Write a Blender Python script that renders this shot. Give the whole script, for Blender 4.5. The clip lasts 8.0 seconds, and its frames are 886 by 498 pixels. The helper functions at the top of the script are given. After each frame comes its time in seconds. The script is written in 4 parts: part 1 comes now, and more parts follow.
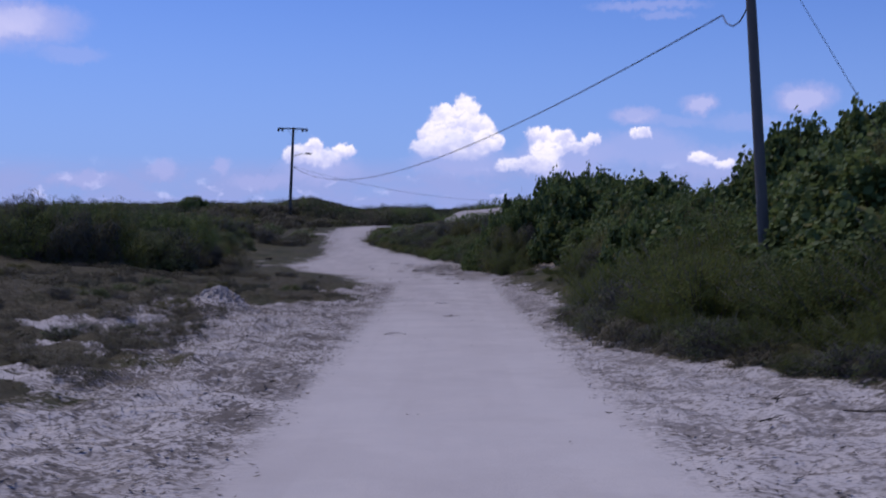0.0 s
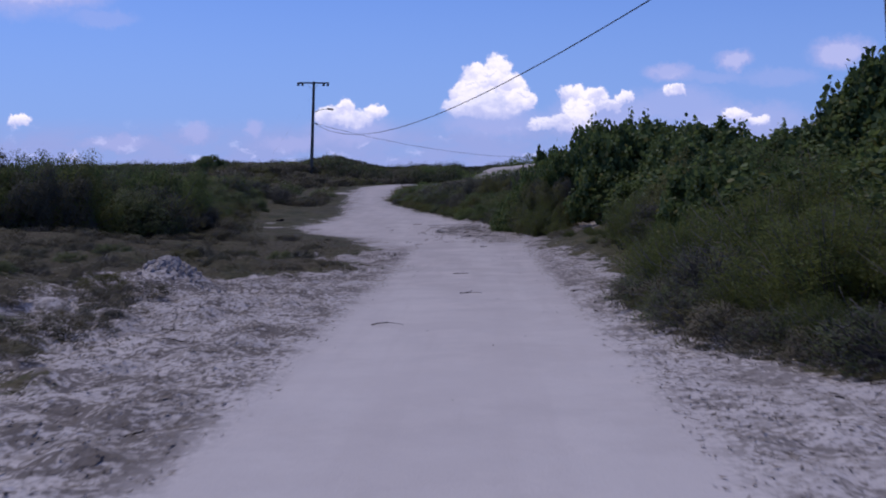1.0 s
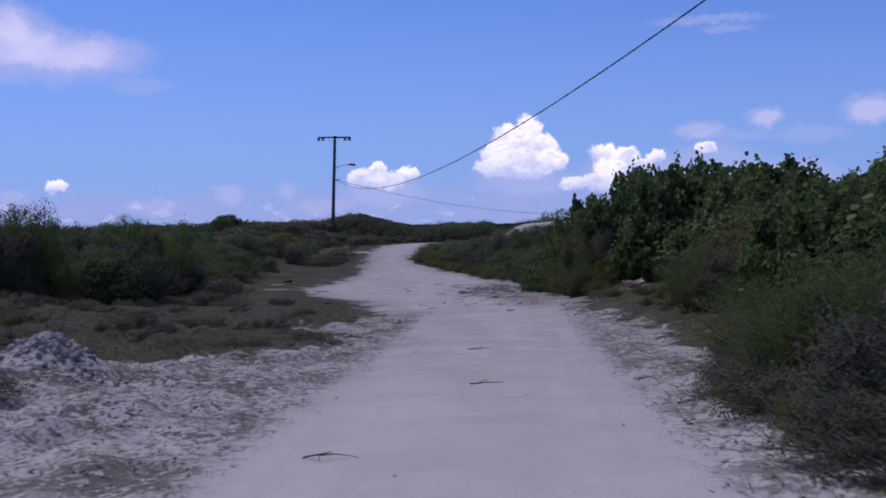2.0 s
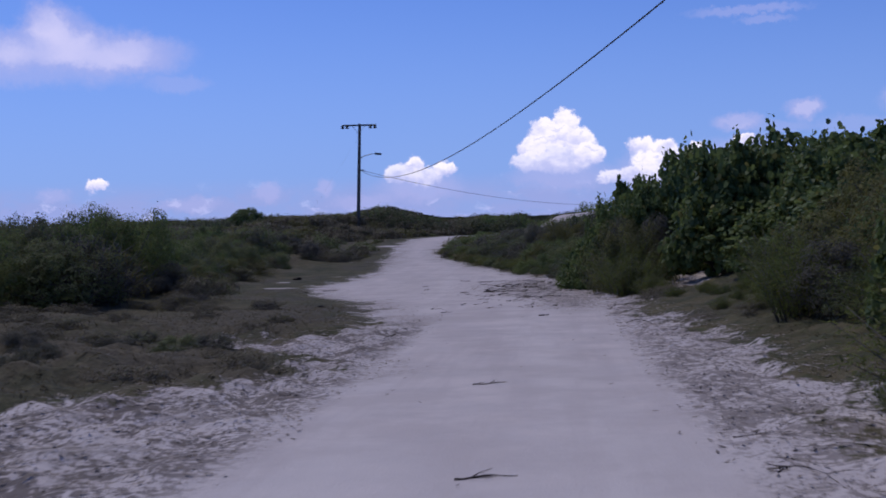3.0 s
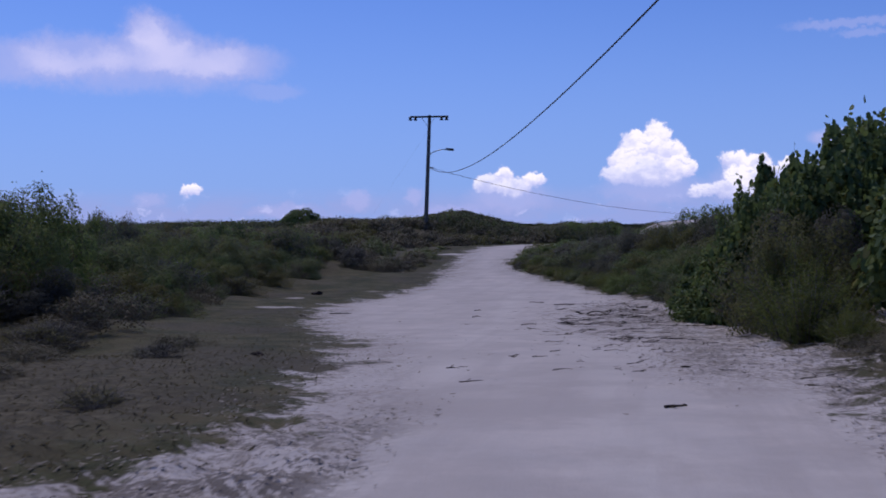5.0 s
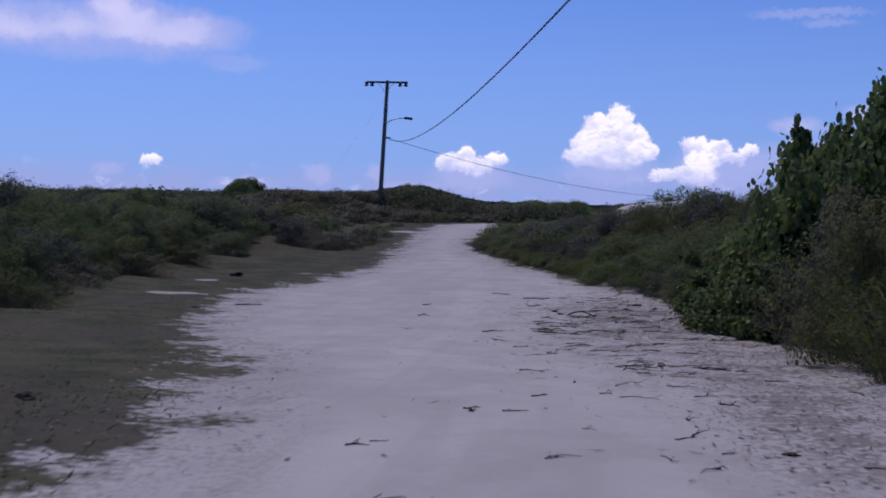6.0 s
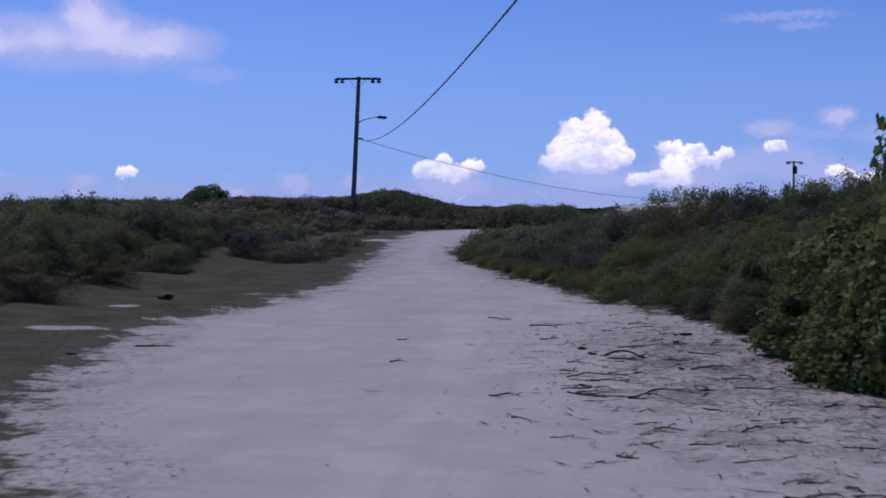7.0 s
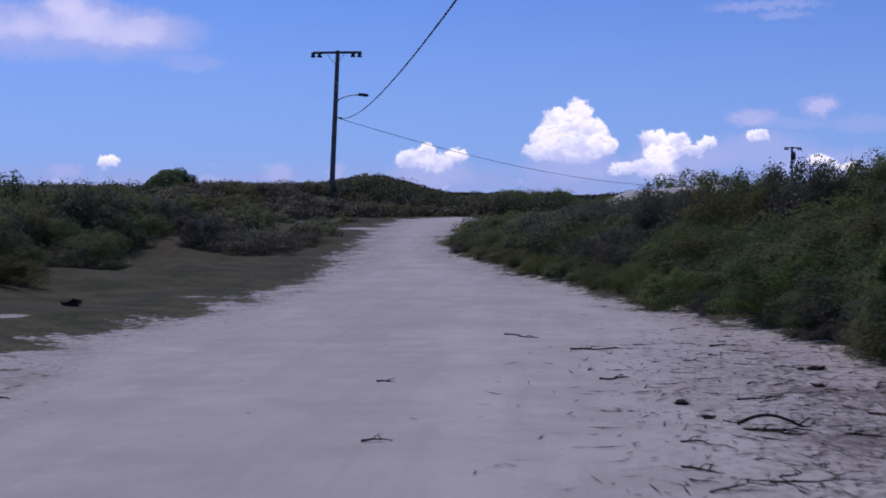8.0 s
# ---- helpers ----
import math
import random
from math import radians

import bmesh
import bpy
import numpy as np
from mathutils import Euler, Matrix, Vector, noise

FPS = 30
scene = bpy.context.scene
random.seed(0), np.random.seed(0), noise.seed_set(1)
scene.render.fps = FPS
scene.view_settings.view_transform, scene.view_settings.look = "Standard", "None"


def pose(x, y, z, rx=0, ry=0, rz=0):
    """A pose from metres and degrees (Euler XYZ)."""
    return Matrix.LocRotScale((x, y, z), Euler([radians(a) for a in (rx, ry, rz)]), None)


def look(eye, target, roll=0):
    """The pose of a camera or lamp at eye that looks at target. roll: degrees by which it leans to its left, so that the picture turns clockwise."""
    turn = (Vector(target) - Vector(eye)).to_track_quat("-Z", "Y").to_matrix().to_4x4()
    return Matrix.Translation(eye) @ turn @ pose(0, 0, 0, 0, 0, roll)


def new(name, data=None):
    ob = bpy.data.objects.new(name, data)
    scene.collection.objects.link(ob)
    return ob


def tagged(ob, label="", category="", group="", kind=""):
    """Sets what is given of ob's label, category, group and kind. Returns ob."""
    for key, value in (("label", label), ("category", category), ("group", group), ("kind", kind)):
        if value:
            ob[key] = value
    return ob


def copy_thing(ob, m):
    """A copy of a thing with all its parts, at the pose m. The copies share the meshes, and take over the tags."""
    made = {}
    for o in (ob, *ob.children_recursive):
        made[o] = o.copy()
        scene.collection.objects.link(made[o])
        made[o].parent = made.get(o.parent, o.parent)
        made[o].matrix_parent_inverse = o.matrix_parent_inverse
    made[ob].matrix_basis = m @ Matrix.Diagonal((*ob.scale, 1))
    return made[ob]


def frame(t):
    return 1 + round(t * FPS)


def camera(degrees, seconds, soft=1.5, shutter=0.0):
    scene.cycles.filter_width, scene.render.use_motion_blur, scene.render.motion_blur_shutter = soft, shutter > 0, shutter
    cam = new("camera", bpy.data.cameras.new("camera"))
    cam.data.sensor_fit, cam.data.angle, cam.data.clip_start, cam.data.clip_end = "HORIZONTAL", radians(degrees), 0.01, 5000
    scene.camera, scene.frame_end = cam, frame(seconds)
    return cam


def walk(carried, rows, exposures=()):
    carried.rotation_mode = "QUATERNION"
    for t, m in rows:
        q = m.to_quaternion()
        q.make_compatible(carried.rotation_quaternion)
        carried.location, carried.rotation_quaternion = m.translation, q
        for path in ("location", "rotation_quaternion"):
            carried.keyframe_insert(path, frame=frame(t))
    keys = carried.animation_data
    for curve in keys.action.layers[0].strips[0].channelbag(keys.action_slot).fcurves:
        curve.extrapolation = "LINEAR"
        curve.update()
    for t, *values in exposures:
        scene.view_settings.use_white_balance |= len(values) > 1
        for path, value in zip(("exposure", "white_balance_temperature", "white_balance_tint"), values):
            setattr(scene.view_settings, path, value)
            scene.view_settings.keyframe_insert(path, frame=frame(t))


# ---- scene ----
cam = camera(40.0, 8.0, soft=1.75, shutter=0.25)
# seconds, eye, yaw to the left, pitch up, roll
ROWS = [
    (0.0, 0.002, 0.0, 1.905, 0.006, -1.221, -0.024),
    (0.5, 0.135, 2.55, 1.81, 0.875, -4.315, -0.747),
    (1.0, 0.235, 5.191, 1.733, 1.578, -3.089, -0.67),
    (1.5, 0.3, 7.828, 1.616, 2.234, -0.646, -0.579),
    (1.7, 0.332, 8.899, 1.576, 2.476, -0.286, -1.22),
    (2.8, 0.474, 14.791, 1.416, 4.67, -0.178, -0.598),
    (3.0, 0.479, 15.837, 1.396, 4.853, -0.4, -1.827),
    (3.5, 0.439, 18.379, 1.353, 6.11, 1.185, 0.351),
    (4.0, 0.38, 20.985, 1.331, 7.404, 0.445, -1.256),
    (4.5, 0.308, 23.738, 1.276, 8.518, -0.213, 0.734),
    (4.7, 0.25, 24.851, 1.264, 8.858, 0.188, -0.778),
    (5.8, -0.298, 30.951, 1.257, 8.275, -0.474, 1.202),
    (6.0, -0.427, 32.037, 1.261, 7.069, -0.877, 0.995),
    (6.5, -0.772, 34.687, 1.267, 6.653, -0.286, 0.321),
    (7.0, -1.113, 37.35, 1.26, 6.061, -0.519, 0.026),
    (7.5, -1.467, 40.001, 1.253, 5.853, -0.705, -0.84),
    (8.0, -1.842, 42.616, 1.213, 5.276, -1.019, -0.012),
]


def eye_pose(x, y, z, yaw, pitch, roll):
    a, b = radians(yaw), radians(pitch)
    ahead = Vector((-math.sin(a) * math.cos(b), math.cos(a) * math.cos(b), math.sin(b)))
    eye = Vector((x, y, z))
    return look(eye, eye + ahead, roll)


EXPOSURE = 0.0
walk(cam, [(t, eye_pose(*row)) for t, *row in ROWS], [(0.0, EXPOSURE, 6200, 18), (8.0, EXPOSURE, 6200, 18)])

# ------------------------------------------------------------------ sky and sun
SUN_EL, SUN_AZ = 58.0, -40.0  # degrees; azimuth to the right of +y
world = bpy.data.worlds.new("sky")
scene.world = world
world.use_nodes = True
wt = world.node_tree
wt.nodes.clear()


class Graph:
    """Short-hand for node trees."""

    def __init__(self, tree):
        self.tree = tree

    def node(self, kind, **sets):
        n = self.tree.nodes.new(kind)
        for k, v in sets.items():
            setattr(n, k, v)
        return n

    def plug(self, value, socket):
        if isinstance(value, bpy.types.NodeSocket):
            self.tree.links.new(value, socket)
        elif value is not None:
            socket.default_value = value

    def math(self, op, a, b=None, c=None, clamp=False):
        n = self.node("ShaderNodeMath", operation=op, use_clamp=clamp)
        for v, s in zip((a, b, c), n.inputs):
            self.plug(v, s)
        return n.outputs[0]

    def vec(self, op, a, b=None, c=None):
        n = self.node("ShaderNodeVectorMath", operation=op)
        for v, s in zip((a, b, c), n.inputs):
            self.plug(v, s)
        return n.outputs["Value"] if op in ("LENGTH", "DOT_PRODUCT", "DISTANCE") else n.outputs["Vector"]

    def noise(self, vector, scale, detail=4.0, rough=0.55, warp=0.0, colour=False):
        n = self.node("ShaderNodeTexNoise")
        self.plug(vector, n.inputs["Vector"])
        n.inputs["Scale"].default_value, n.inputs["Detail"].default_value = scale, detail
        n.inputs["Roughness"].default_value, n.inputs["Distortion"].default_value = rough, warp
        return n.outputs["Color"] if colour else n.outputs[0]

    def step(self, v, lo, hi, a=0.0, b=1.0):
        n = self.node("ShaderNodeMapRange", interpolation_type="SMOOTHSTEP")
        for x, s in zip((v, lo, hi, a, b), n.inputs):
            self.plug(x, s)
        return n.outputs[0]

    def mix(self, fac, a, b):
        n = self.node("ShaderNodeMix", data_type="RGBA")
        self.plug(fac, n.inputs[0])
        self.plug(a if not isinstance(a, tuple) else (*a[:3], 1), n.inputs[6])
        self.plug(b if not isinstance(b, tuple) else (*b[:3], 1), n.inputs[7])
        return n.outputs[2]


# Clouds: centre azimuth and elevation in degrees, half width, half height, whiteness, softness.
CLOUDS = [
    (1.0, 5.25, 0.82, 0.75, 1.0), (0.2, 5.1, 0.9, 0.62, 1.0), (0.55, 4.65, 1.5, 0.95, 1.0), (1.7, 4.45, 0.85, 0.75, 1.0), (2.1, 3.85, 0.8, 0.7, 1.0), (-0.45, 4.2, 0.85, 0.7, 1.0), (-0.75, 3.6, 0.85, 0.55, 0.84), (0.9, 3.7, 1.95, 0.85, 0.86), (0.8, 2.9, 3.0, 1.0, 0.55),
    (-6.1, 3.6, 0.55, 0.52, 1.0), (-6.8, 3.2, 0.9, 0.55, 0.86), (-5.7, 3.1, 1.1, 0.55, 0.86), (-4.6, 3.4, 0.62, 0.45, 1.0), (-5.8, 2.55, 2.5, 0.9, 0.6),
    (4.6, 4.05, 0.8, 0.52, 1.0), (5.4, 3.9, 0.85, 0.5, 1.0), (4.9, 3.3, 0.95, 0.7, 1.0), (6.9, 3.85, 0.5, 0.36, 0.95), (6.2, 3.5, 0.75, 0.32, 0.84), (3.2, 2.7, 1.0, 0.42, 0.84), (4.5, 2.8, 1.3, 0.6, 0.84), (5.6, 3.0, 3.2, 1.2, 0.6),
    (9.2, 4.1, 0.7, 0.33, 1.0), (9.3, 3.5, 3.2, 1.1, 0.5), (11.9, 3.0, 0.72, 0.4, 1.0), (12.9, 2.75, 0.62, 0.3, 0.9), (12.6, 2.8, 3.2, 1.0, 0.5),
    (8.9, 5.05, 1.4, 0.6, 0.7), (11.9, 5.4, 1.1, 0.6, 0.78), (16.5, 5.6, 1.8, 0.9, 0.78), (14.0, 4.6, 2.2, 0.55, 0.3), (10.5, 4.7, 2.4, 0.4, 0.3),
    (-20.6, 2.95, 0.62, 0.36, 1.0), (-22.6, 2.6, 0.9, 0.45, 0.5), (-13.0, 2.5, 0.8, 0.55, 0.6), (-10.3, 2.6, 0.65, 0.55, 0.6),
    (-16.5, 2.0, 1.8, 0.5, 0.45), (-8.5, 1.9, 2.0, 0.5, 0.45),
    (-22.6, 10.2, 1.5, 1.35, 0.7), (-21.8, 9.9, 1.7, 1.3, 0.5), (-22.6, 9.1, 3.2, 1.3, 0.5), (-25.8, 9.0, 3.6, 1.35, 0.6), (-20.2, 9.0, 3.6, 1.3, 0.62), (-18.4, 8.9, 2.9, 1.1, 0.5), (-23.0, 8.3, 7.5, 1.2, 0.45), (-28.5, 8.6, 4.0, 1.3, 0.5),
    (-16.9, 7.5, 2.0, 0.55, 0.3), (9.5, 10.0, 3.4, 0.3, 0.4), (10.3, 9.55, 1.7, 0.22, 0.35),
]
g = Graph(wt)
sky = g.node("ShaderNodeTexSky", sky_type="NISHITA", sun_disc=False, sun_elevation=radians(SUN_EL), sun_rotation=radians(SUN_AZ))
sky.altitude, sky.air_density, sky.dust_density, sky.ozone_density = 0.0, 1.0, 0.6, 2.0
coord = g.node("ShaderNodeTexCoord").outputs["Generated"]
xyz = g.node("ShaderNodeSeparateXYZ")
g.plug(coord, xyz.inputs[0])
az = g.math("MULTIPLY", g.math("ARCTAN2", xyz.outputs[0], xyz.outputs[1]), 57.2958)
el = g.math("MULTIPLY", g.math("ARCSINE", xyz.outputs[2]), 57.2958)
flat = g.node("ShaderNodeCombineXYZ")
g.plug(az, flat.inputs[0]), g.plug(el, flat.inputs[1])
puff = g.noise(flat.outputs[0], 0.9, 5.0, 0.6, colour=True)
bent = g.vec("ADD", flat.outputs[0], g.vec("MULTIPLY", g.vec("SUBTRACT", puff, (0.5, 0.5, 0.5)), (0.95, 0.8, 0)))
frill = g.noise(flat.outputs[0], 3.2, 5.0, 0.62, colour=True)
bent = g.vec("ADD", bent, g.vec("MULTIPLY", g.vec("SUBTRACT", frill, (0.5, 0.5, 0.5)), (0.55, 0.55, 0)))
billow = g.noise(g.vec("MULTIPLY", flat.outputs[0], (1, 1.5, 1)), 1.1, 3.0, 0.55)
glow, veil, bright = 0.0, 1.0, 0.0
for a, e, w, h, white in CLOUDS:
    off = g.vec("MULTIPLY", g.vec("SUBTRACT", bent, (a, e, 0)), (1 / w, 1 / h, 0))
    inside = g.math("SUBTRACT", 1.0, g.vec("LENGTH", off), clamp=True)
    if white > 0.8:
        body = g.math("MULTIPLY", g.step(inside, 0.0, 0.3), white)
        parts = g.node("ShaderNodeSeparateXYZ")
        g.plug(off, parts.inputs[0])
        crown = g.math("ADD", parts.outputs[1], g.math("MULTIPLY", g.math("SUBTRACT", billow, 0.5), 2.4))
        glow = g.math("MAXIMUM", glow, g.math("MULTIPLY", body, g.step(parts.outputs[1], -1.0, -0.35, 0.35, 1.0)))
        bright = g.math("MAXIMUM", bright, g.math("MULTIPLY", body, g.step(crown, -0.75, 0.65)))
    else:
        veil = g.math("MULTIPLY", veil, g.math("SUBTRACT", 1.0, g.math("MULTIPLY", g.step(inside, 0.0, 0.62), white)))
low_band = g.math("MULTIPLY", g.step(el, 3.3, 1.9), g.step(g.noise(g.vec("MULTIPLY", bent, (0.32, 0.9, 1)), 1.0, 5.0), 0.36, 0.54, 0.5, 1.0))
low_tint = g.mix(g.step(g.noise(g.vec("MULTIPLY", bent, (0.8, 1.2, 1)), 1.0, 5.0, 0.6), 0.56, 0.70), (3.2, 3.95, 7.1), (5.2, 5.7, 8.6))
folds = g.noise(g.vec("MULTIPLY", bent, (0.75, 2.1, 1)), 1.3, 3.0, 0.55)
bright = g.math("MULTIPLY", bright, g.step(folds, 0.54, 0.66, 1.0, 0.4))
cloud_colour = g.mix(bright, (5.6, 5.9, 8.6), (10.2, 9.8, 10.3))
deep = g.node("ShaderNodeMix", data_type="RGBA", blend_type="MULTIPLY")
deep.inputs[0].default_value = 1.0
g.plug(sky.outputs[0], deep.inputs[6]), g.plug((0.38, 0.55, 1.01, 1), deep.inputs[7])
clear = g.mix(g.step(el, 14.0, 0.0, 0.0, 0.7), deep.outputs[2], (2.5, 4.0, 8.25))
soft = g.math("SUBTRACT", 1.0, veil)
veil_colour = g.mix(g.step(soft, 0.6, 1.0), (4.5, 4.75, 7.8), (6.9, 6.7, 8.9))
tinted = g.mix(g.math("MULTIPLY", soft, 0.95), g.mix(low_band, clear, low_tint), veil_colour)
tinted = g.mix(glow, tinted, cloud_colour)
back = g.node("ShaderNodeBackground")
g.plug(tinted, back.inputs[0])
back.inputs[1].default_value = 0.1
g.plug(back.outputs[0], g.node("ShaderNodeOutputWorld").inputs[0])

sun = new("sun", bpy.data.lights.new("sun", "SUN"))
sun.data.energy, sun.data.angle, sun.data.color = 1.75, radians(10), (1.0, 0.95, 0.87)
sa, se = radians(SUN_AZ), radians(SUN_EL)
sun.matrix_world = look((0, 0, 60), Vector((0, 0, 60)) - 10 * Vector((math.sin(sa) * math.cos(se), math.cos(sa) * math.cos(se), math.sin(se))))


# ------------------------------------------------------------------ materials
def material(name):
    m = bpy.data.materials.new(name)
    m.use_nodes = True
    return m, Graph(m.node_tree), m.node_tree.nodes["Principled BSDF"]


def bump(g, bsdf, height, strength, distance):
    b = g.node("ShaderNodeBump")
    b.inputs["Strength"].default_value, b.inputs["Distance"].default_value = strength, distance
    g.plug(height, b.inputs["Height"])
    g.plug(b.outputs[0], bsdf.inputs["Normal"])


def leaf_material(name, dark, light, odd=None, odd_share=0.05, rough=0.65, through_light=0.25, families=False, leaf_share=0.3):
    """Leaves: every leaf and every plant a little different."""
    m, g, bsdf = material(name)
    island = g.node("ShaderNodeNewGeometry").outputs["Random Per Island"]
    plant = g.node("ShaderNodeObjectInfo").outputs["Random"]
    colour = g.mix(g.math("ADD", g.math("MULTIPLY", island, leaf_share), g.math("MULTIPLY", plant, 1 - leaf_share)), dark, light)
    lobes = g.noise(g.node("ShaderNodeTexCoord").outputs["Object"], 2.3, 2.0)
    colour = g.mix(g.step(lobes, 0.42, 0.66, 0.0, 0.6), colour, tuple(1.3 * c for c in light))
    if families:
        hue = g.math("FRACT", g.math("MULTIPLY", plant, 17.31))
        colour = g.mix(g.step(hue, 0.60, 0.85, 0.0, 0.8), colour, (0.150, 0.132, 0.050))
        colour = g.mix(g.step(hue, 0.34, 0.10, 0.0, 0.85), colour, (0.098, 0.090, 0.078))
    if odd:
        colour = g.mix(g.math("GREATER_THAN", g.math("FRACT", g.math("MULTIPLY", island, 37.7)), 1 - odd_share), colour, odd)
    g.plug(colour, bsdf.inputs["Base Color"])
    bsdf.inputs["Roughness"].default_value = rough
    bsdf.inputs["Specular IOR Level"].default_value = 0.12
    trans = g.node("ShaderNodeBsdfTranslucent")
    g.plug(colour, trans.inputs[0])
    mixer = g.node("ShaderNodeMixShader")
    mixer.inputs[0].default_value = through_light
    out = m.node_tree.nodes["Material Output"]
    g.plug(bsdf.outputs[0], mixer.inputs[1]), g.plug(trans.outputs[0], mixer.inputs[2]), g.plug(mixer.outputs[0], out.inputs[0])
    return m


def plain_material(name, dark, light, scale=8.0, rough=0.8, metal=0.0, relief=0.3, stretch=(1, 1, 1), gloss=0.5):
    m, g, bsdf = material(name)
    at = g.vec("MULTIPLY", g.node("ShaderNodeTexCoord").outputs["Object"], stretch)
    n1, n2 = g.noise(at, scale, 5.0, 0.6), g.noise(at, scale * 0.13, 2.0)
    g.plug(g.mix(g.math("ADD", g.math("MULTIPLY", n1, 0.6), g.math("MULTIPLY", n2, 0.4)), dark, light), bsdf.inputs["Base Color"])
    bsdf.inputs["Roughness"].default_value, bsdf.inputs["Metallic"].default_value = rough, metal
    bsdf.inputs["Specular IOR Level"].default_value = gloss
    bump(g, bsdf, n1, relief, 0.02)
    return m


def ground_material():
    m, g, bsdf = material("sandy_ground")
    pos = g.node("ShaderNodeNewGeometry").outputs["Position"]
    veg = g.node("ShaderNodeAttribute", attribute_name="veg").outputs["Fac"]
    litter = g.node("ShaderNodeAttribute", attribute_name="litter").outputs["Fac"]
    track = g.node("ShaderNodeAttribute", attribute_name="track").outputs["Fac"]
    broad, mid = g.noise(pos, 0.35, 3.0), g.noise(pos, 1.6, 5.0, 0.6)
    fine, grit = g.noise(pos, 9.0, 5.0, 0.65), g.noise(pos, 60.0, 3.0, 0.6)
    sand = g.mix(g.step(mid, 0.3, 0.72), (0.462, 0.411, 0.374), (0.549, 0.480, 0.427))
    sand = g.mix(g.math("MULTIPLY", g.step(broad, 0.45, 0.68), 0.35), sand, (0.445, 0.393, 0.350))
    sand = g.mix(g.math("MULTIPLY", g.step(grit, 0.55, 0.75), 0.35), sand, (0.342, 0.298, 0.265))
    sand = g.mix(g.math("MULTIPLY", track, 0.4), sand, (0.564, 0.507, 0.454))
    damp = g.node("ShaderNodeAttribute", attribute_name="damp").outputs["Fac"]
    sand = g.mix(g.math("MULTIPLY", damp, g.step(mid, 0.25, 0.7, 0.5, 1.0)), sand, (0.342, 0.294, 0.260))
    blotch = g.noise(pos, 0.9, 6.0, 0.68)
    sand = g.mix(g.step(blotch, 0.44, 0.62, 0.0, 0.55), sand, (0.398, 0.343, 0.307))
    along = g.noise(g.vec("MULTIPLY", pos, (3.2, 0.22, 1)), 1.0, 4.0, 0.6)
    sand = g.mix(g.step(along, 0.48, 0.64, 0.0, 0.4), sand, (0.414, 0.358, 0.321))
    # sand mixed towards a paler tone at the higher end of the track
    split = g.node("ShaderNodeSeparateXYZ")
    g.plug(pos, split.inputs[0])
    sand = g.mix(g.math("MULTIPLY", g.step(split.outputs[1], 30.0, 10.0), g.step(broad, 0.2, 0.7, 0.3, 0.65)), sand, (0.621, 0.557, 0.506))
    # scattered debris, in streaks and specks, thicker where leaves gather
    specks = g.math("ADD", g.math("MULTIPLY", g.noise(pos, 15.0, 4.0, 0.65), 0.52), g.math("MULTIPLY", mid, 0.48))
    dirt = g.math("MULTIPLY", g.step(specks, 0.485, 0.545), g.math("MULTIPLY", litter, 0.85))
    sand = g.mix(dirt, sand, (0.108, 0.088, 0.072))
    mats = g.noise(pos, 1.1, 6.0, 0.7)
    mats = g.math("MULTIPLY", g.step(mats, 0.465, 0.555), g.math("MULTIPLY", g.step(litter, 0.3, 0.95), g.step(fine, 0.42, 0.56, 0.05, 0.5)))
    sand = g.mix(mats, sand, (0.140, 0.116, 0.092))
    crumbs = g.noise(pos, 24.0, 3.0, 0.6)
    sand = g.mix(g.math("MULTIPLY", g.step(crumbs, 0.56, 0.63), g.math("MULTIPLY", litter, 0.62)), sand, (0.125, 0.10, 0.08))
    # turf and scrub floor
    turf = g.mix(g.step(mid, 0.35, 0.65), (0.038, 0.040, 0.017), (0.104, 0.086, 0.045))
    turf = g.mix(g.step(fine, 0.55, 0.72, 0.0, 0.5), turf, (0.11, 0.096, 0.066))
    turf = g.mix(g.step(fine, 0.45, 0.7), turf, (0.064, 0.066, 0.028))
    turf = g.mix(g.math("MULTIPLY", g.step(broad, 0.47, 0.64), 0.5), turf, (0.076, 0.060, 0.047))
    heath = g.node("ShaderNodeAttribute", attribute_name="heath").outputs["Fac"]
    heath = g.math("MULTIPLY", heath, g.step(g.math("ADD", g.math("MULTIPLY", mid, 0.5), g.math("MULTIPLY", broad, 0.5)), 0.36, 0.56, 0.35, 1.0))
    turf = g.mix(heath, turf, g.mix(g.step(fine, 0.4, 0.68), (0.062, 0.051, 0.030), (0.116, 0.097, 0.058)))
    pocket = g.noise(g.vec("MULTIPLY", pos, (0.8, 0.55, 1)), 1.0, 5.0, 0.6)
    ragged = g.math("ADD", veg, g.math("ADD", g.math("MULTIPLY", g.math("SUBTRACT", mid, 0.5), 1.7), g.math("MULTIPLY", g.math("SUBTRACT", fine, 0.5), 1.7)))
    ragged = g.math("ADD", ragged, g.math("MULTIPLY", g.math("SUBTRACT", pocket, 0.5), 2.1))
    g.plug(g.mix(g.step(ragged, -0.12, 0.22), sand, turf), bsdf.inputs["Base Color"])
    bsdf.inputs["Roughness"].default_value = 0.95
    bsdf.inputs["Specular IOR Level"].default_value = 0.15
    bump(g, bsdf, g.math("ADD", g.math("MULTIPLY", mid, 0.35), g.math("ADD", g.math("MULTIPLY", fine, g.math("ADD", 0.25, g.math("MULTIPLY", litter, 0.7))), g.math("MULTIPLY", grit, 0.12))), 0.7, 0.05)
    return m


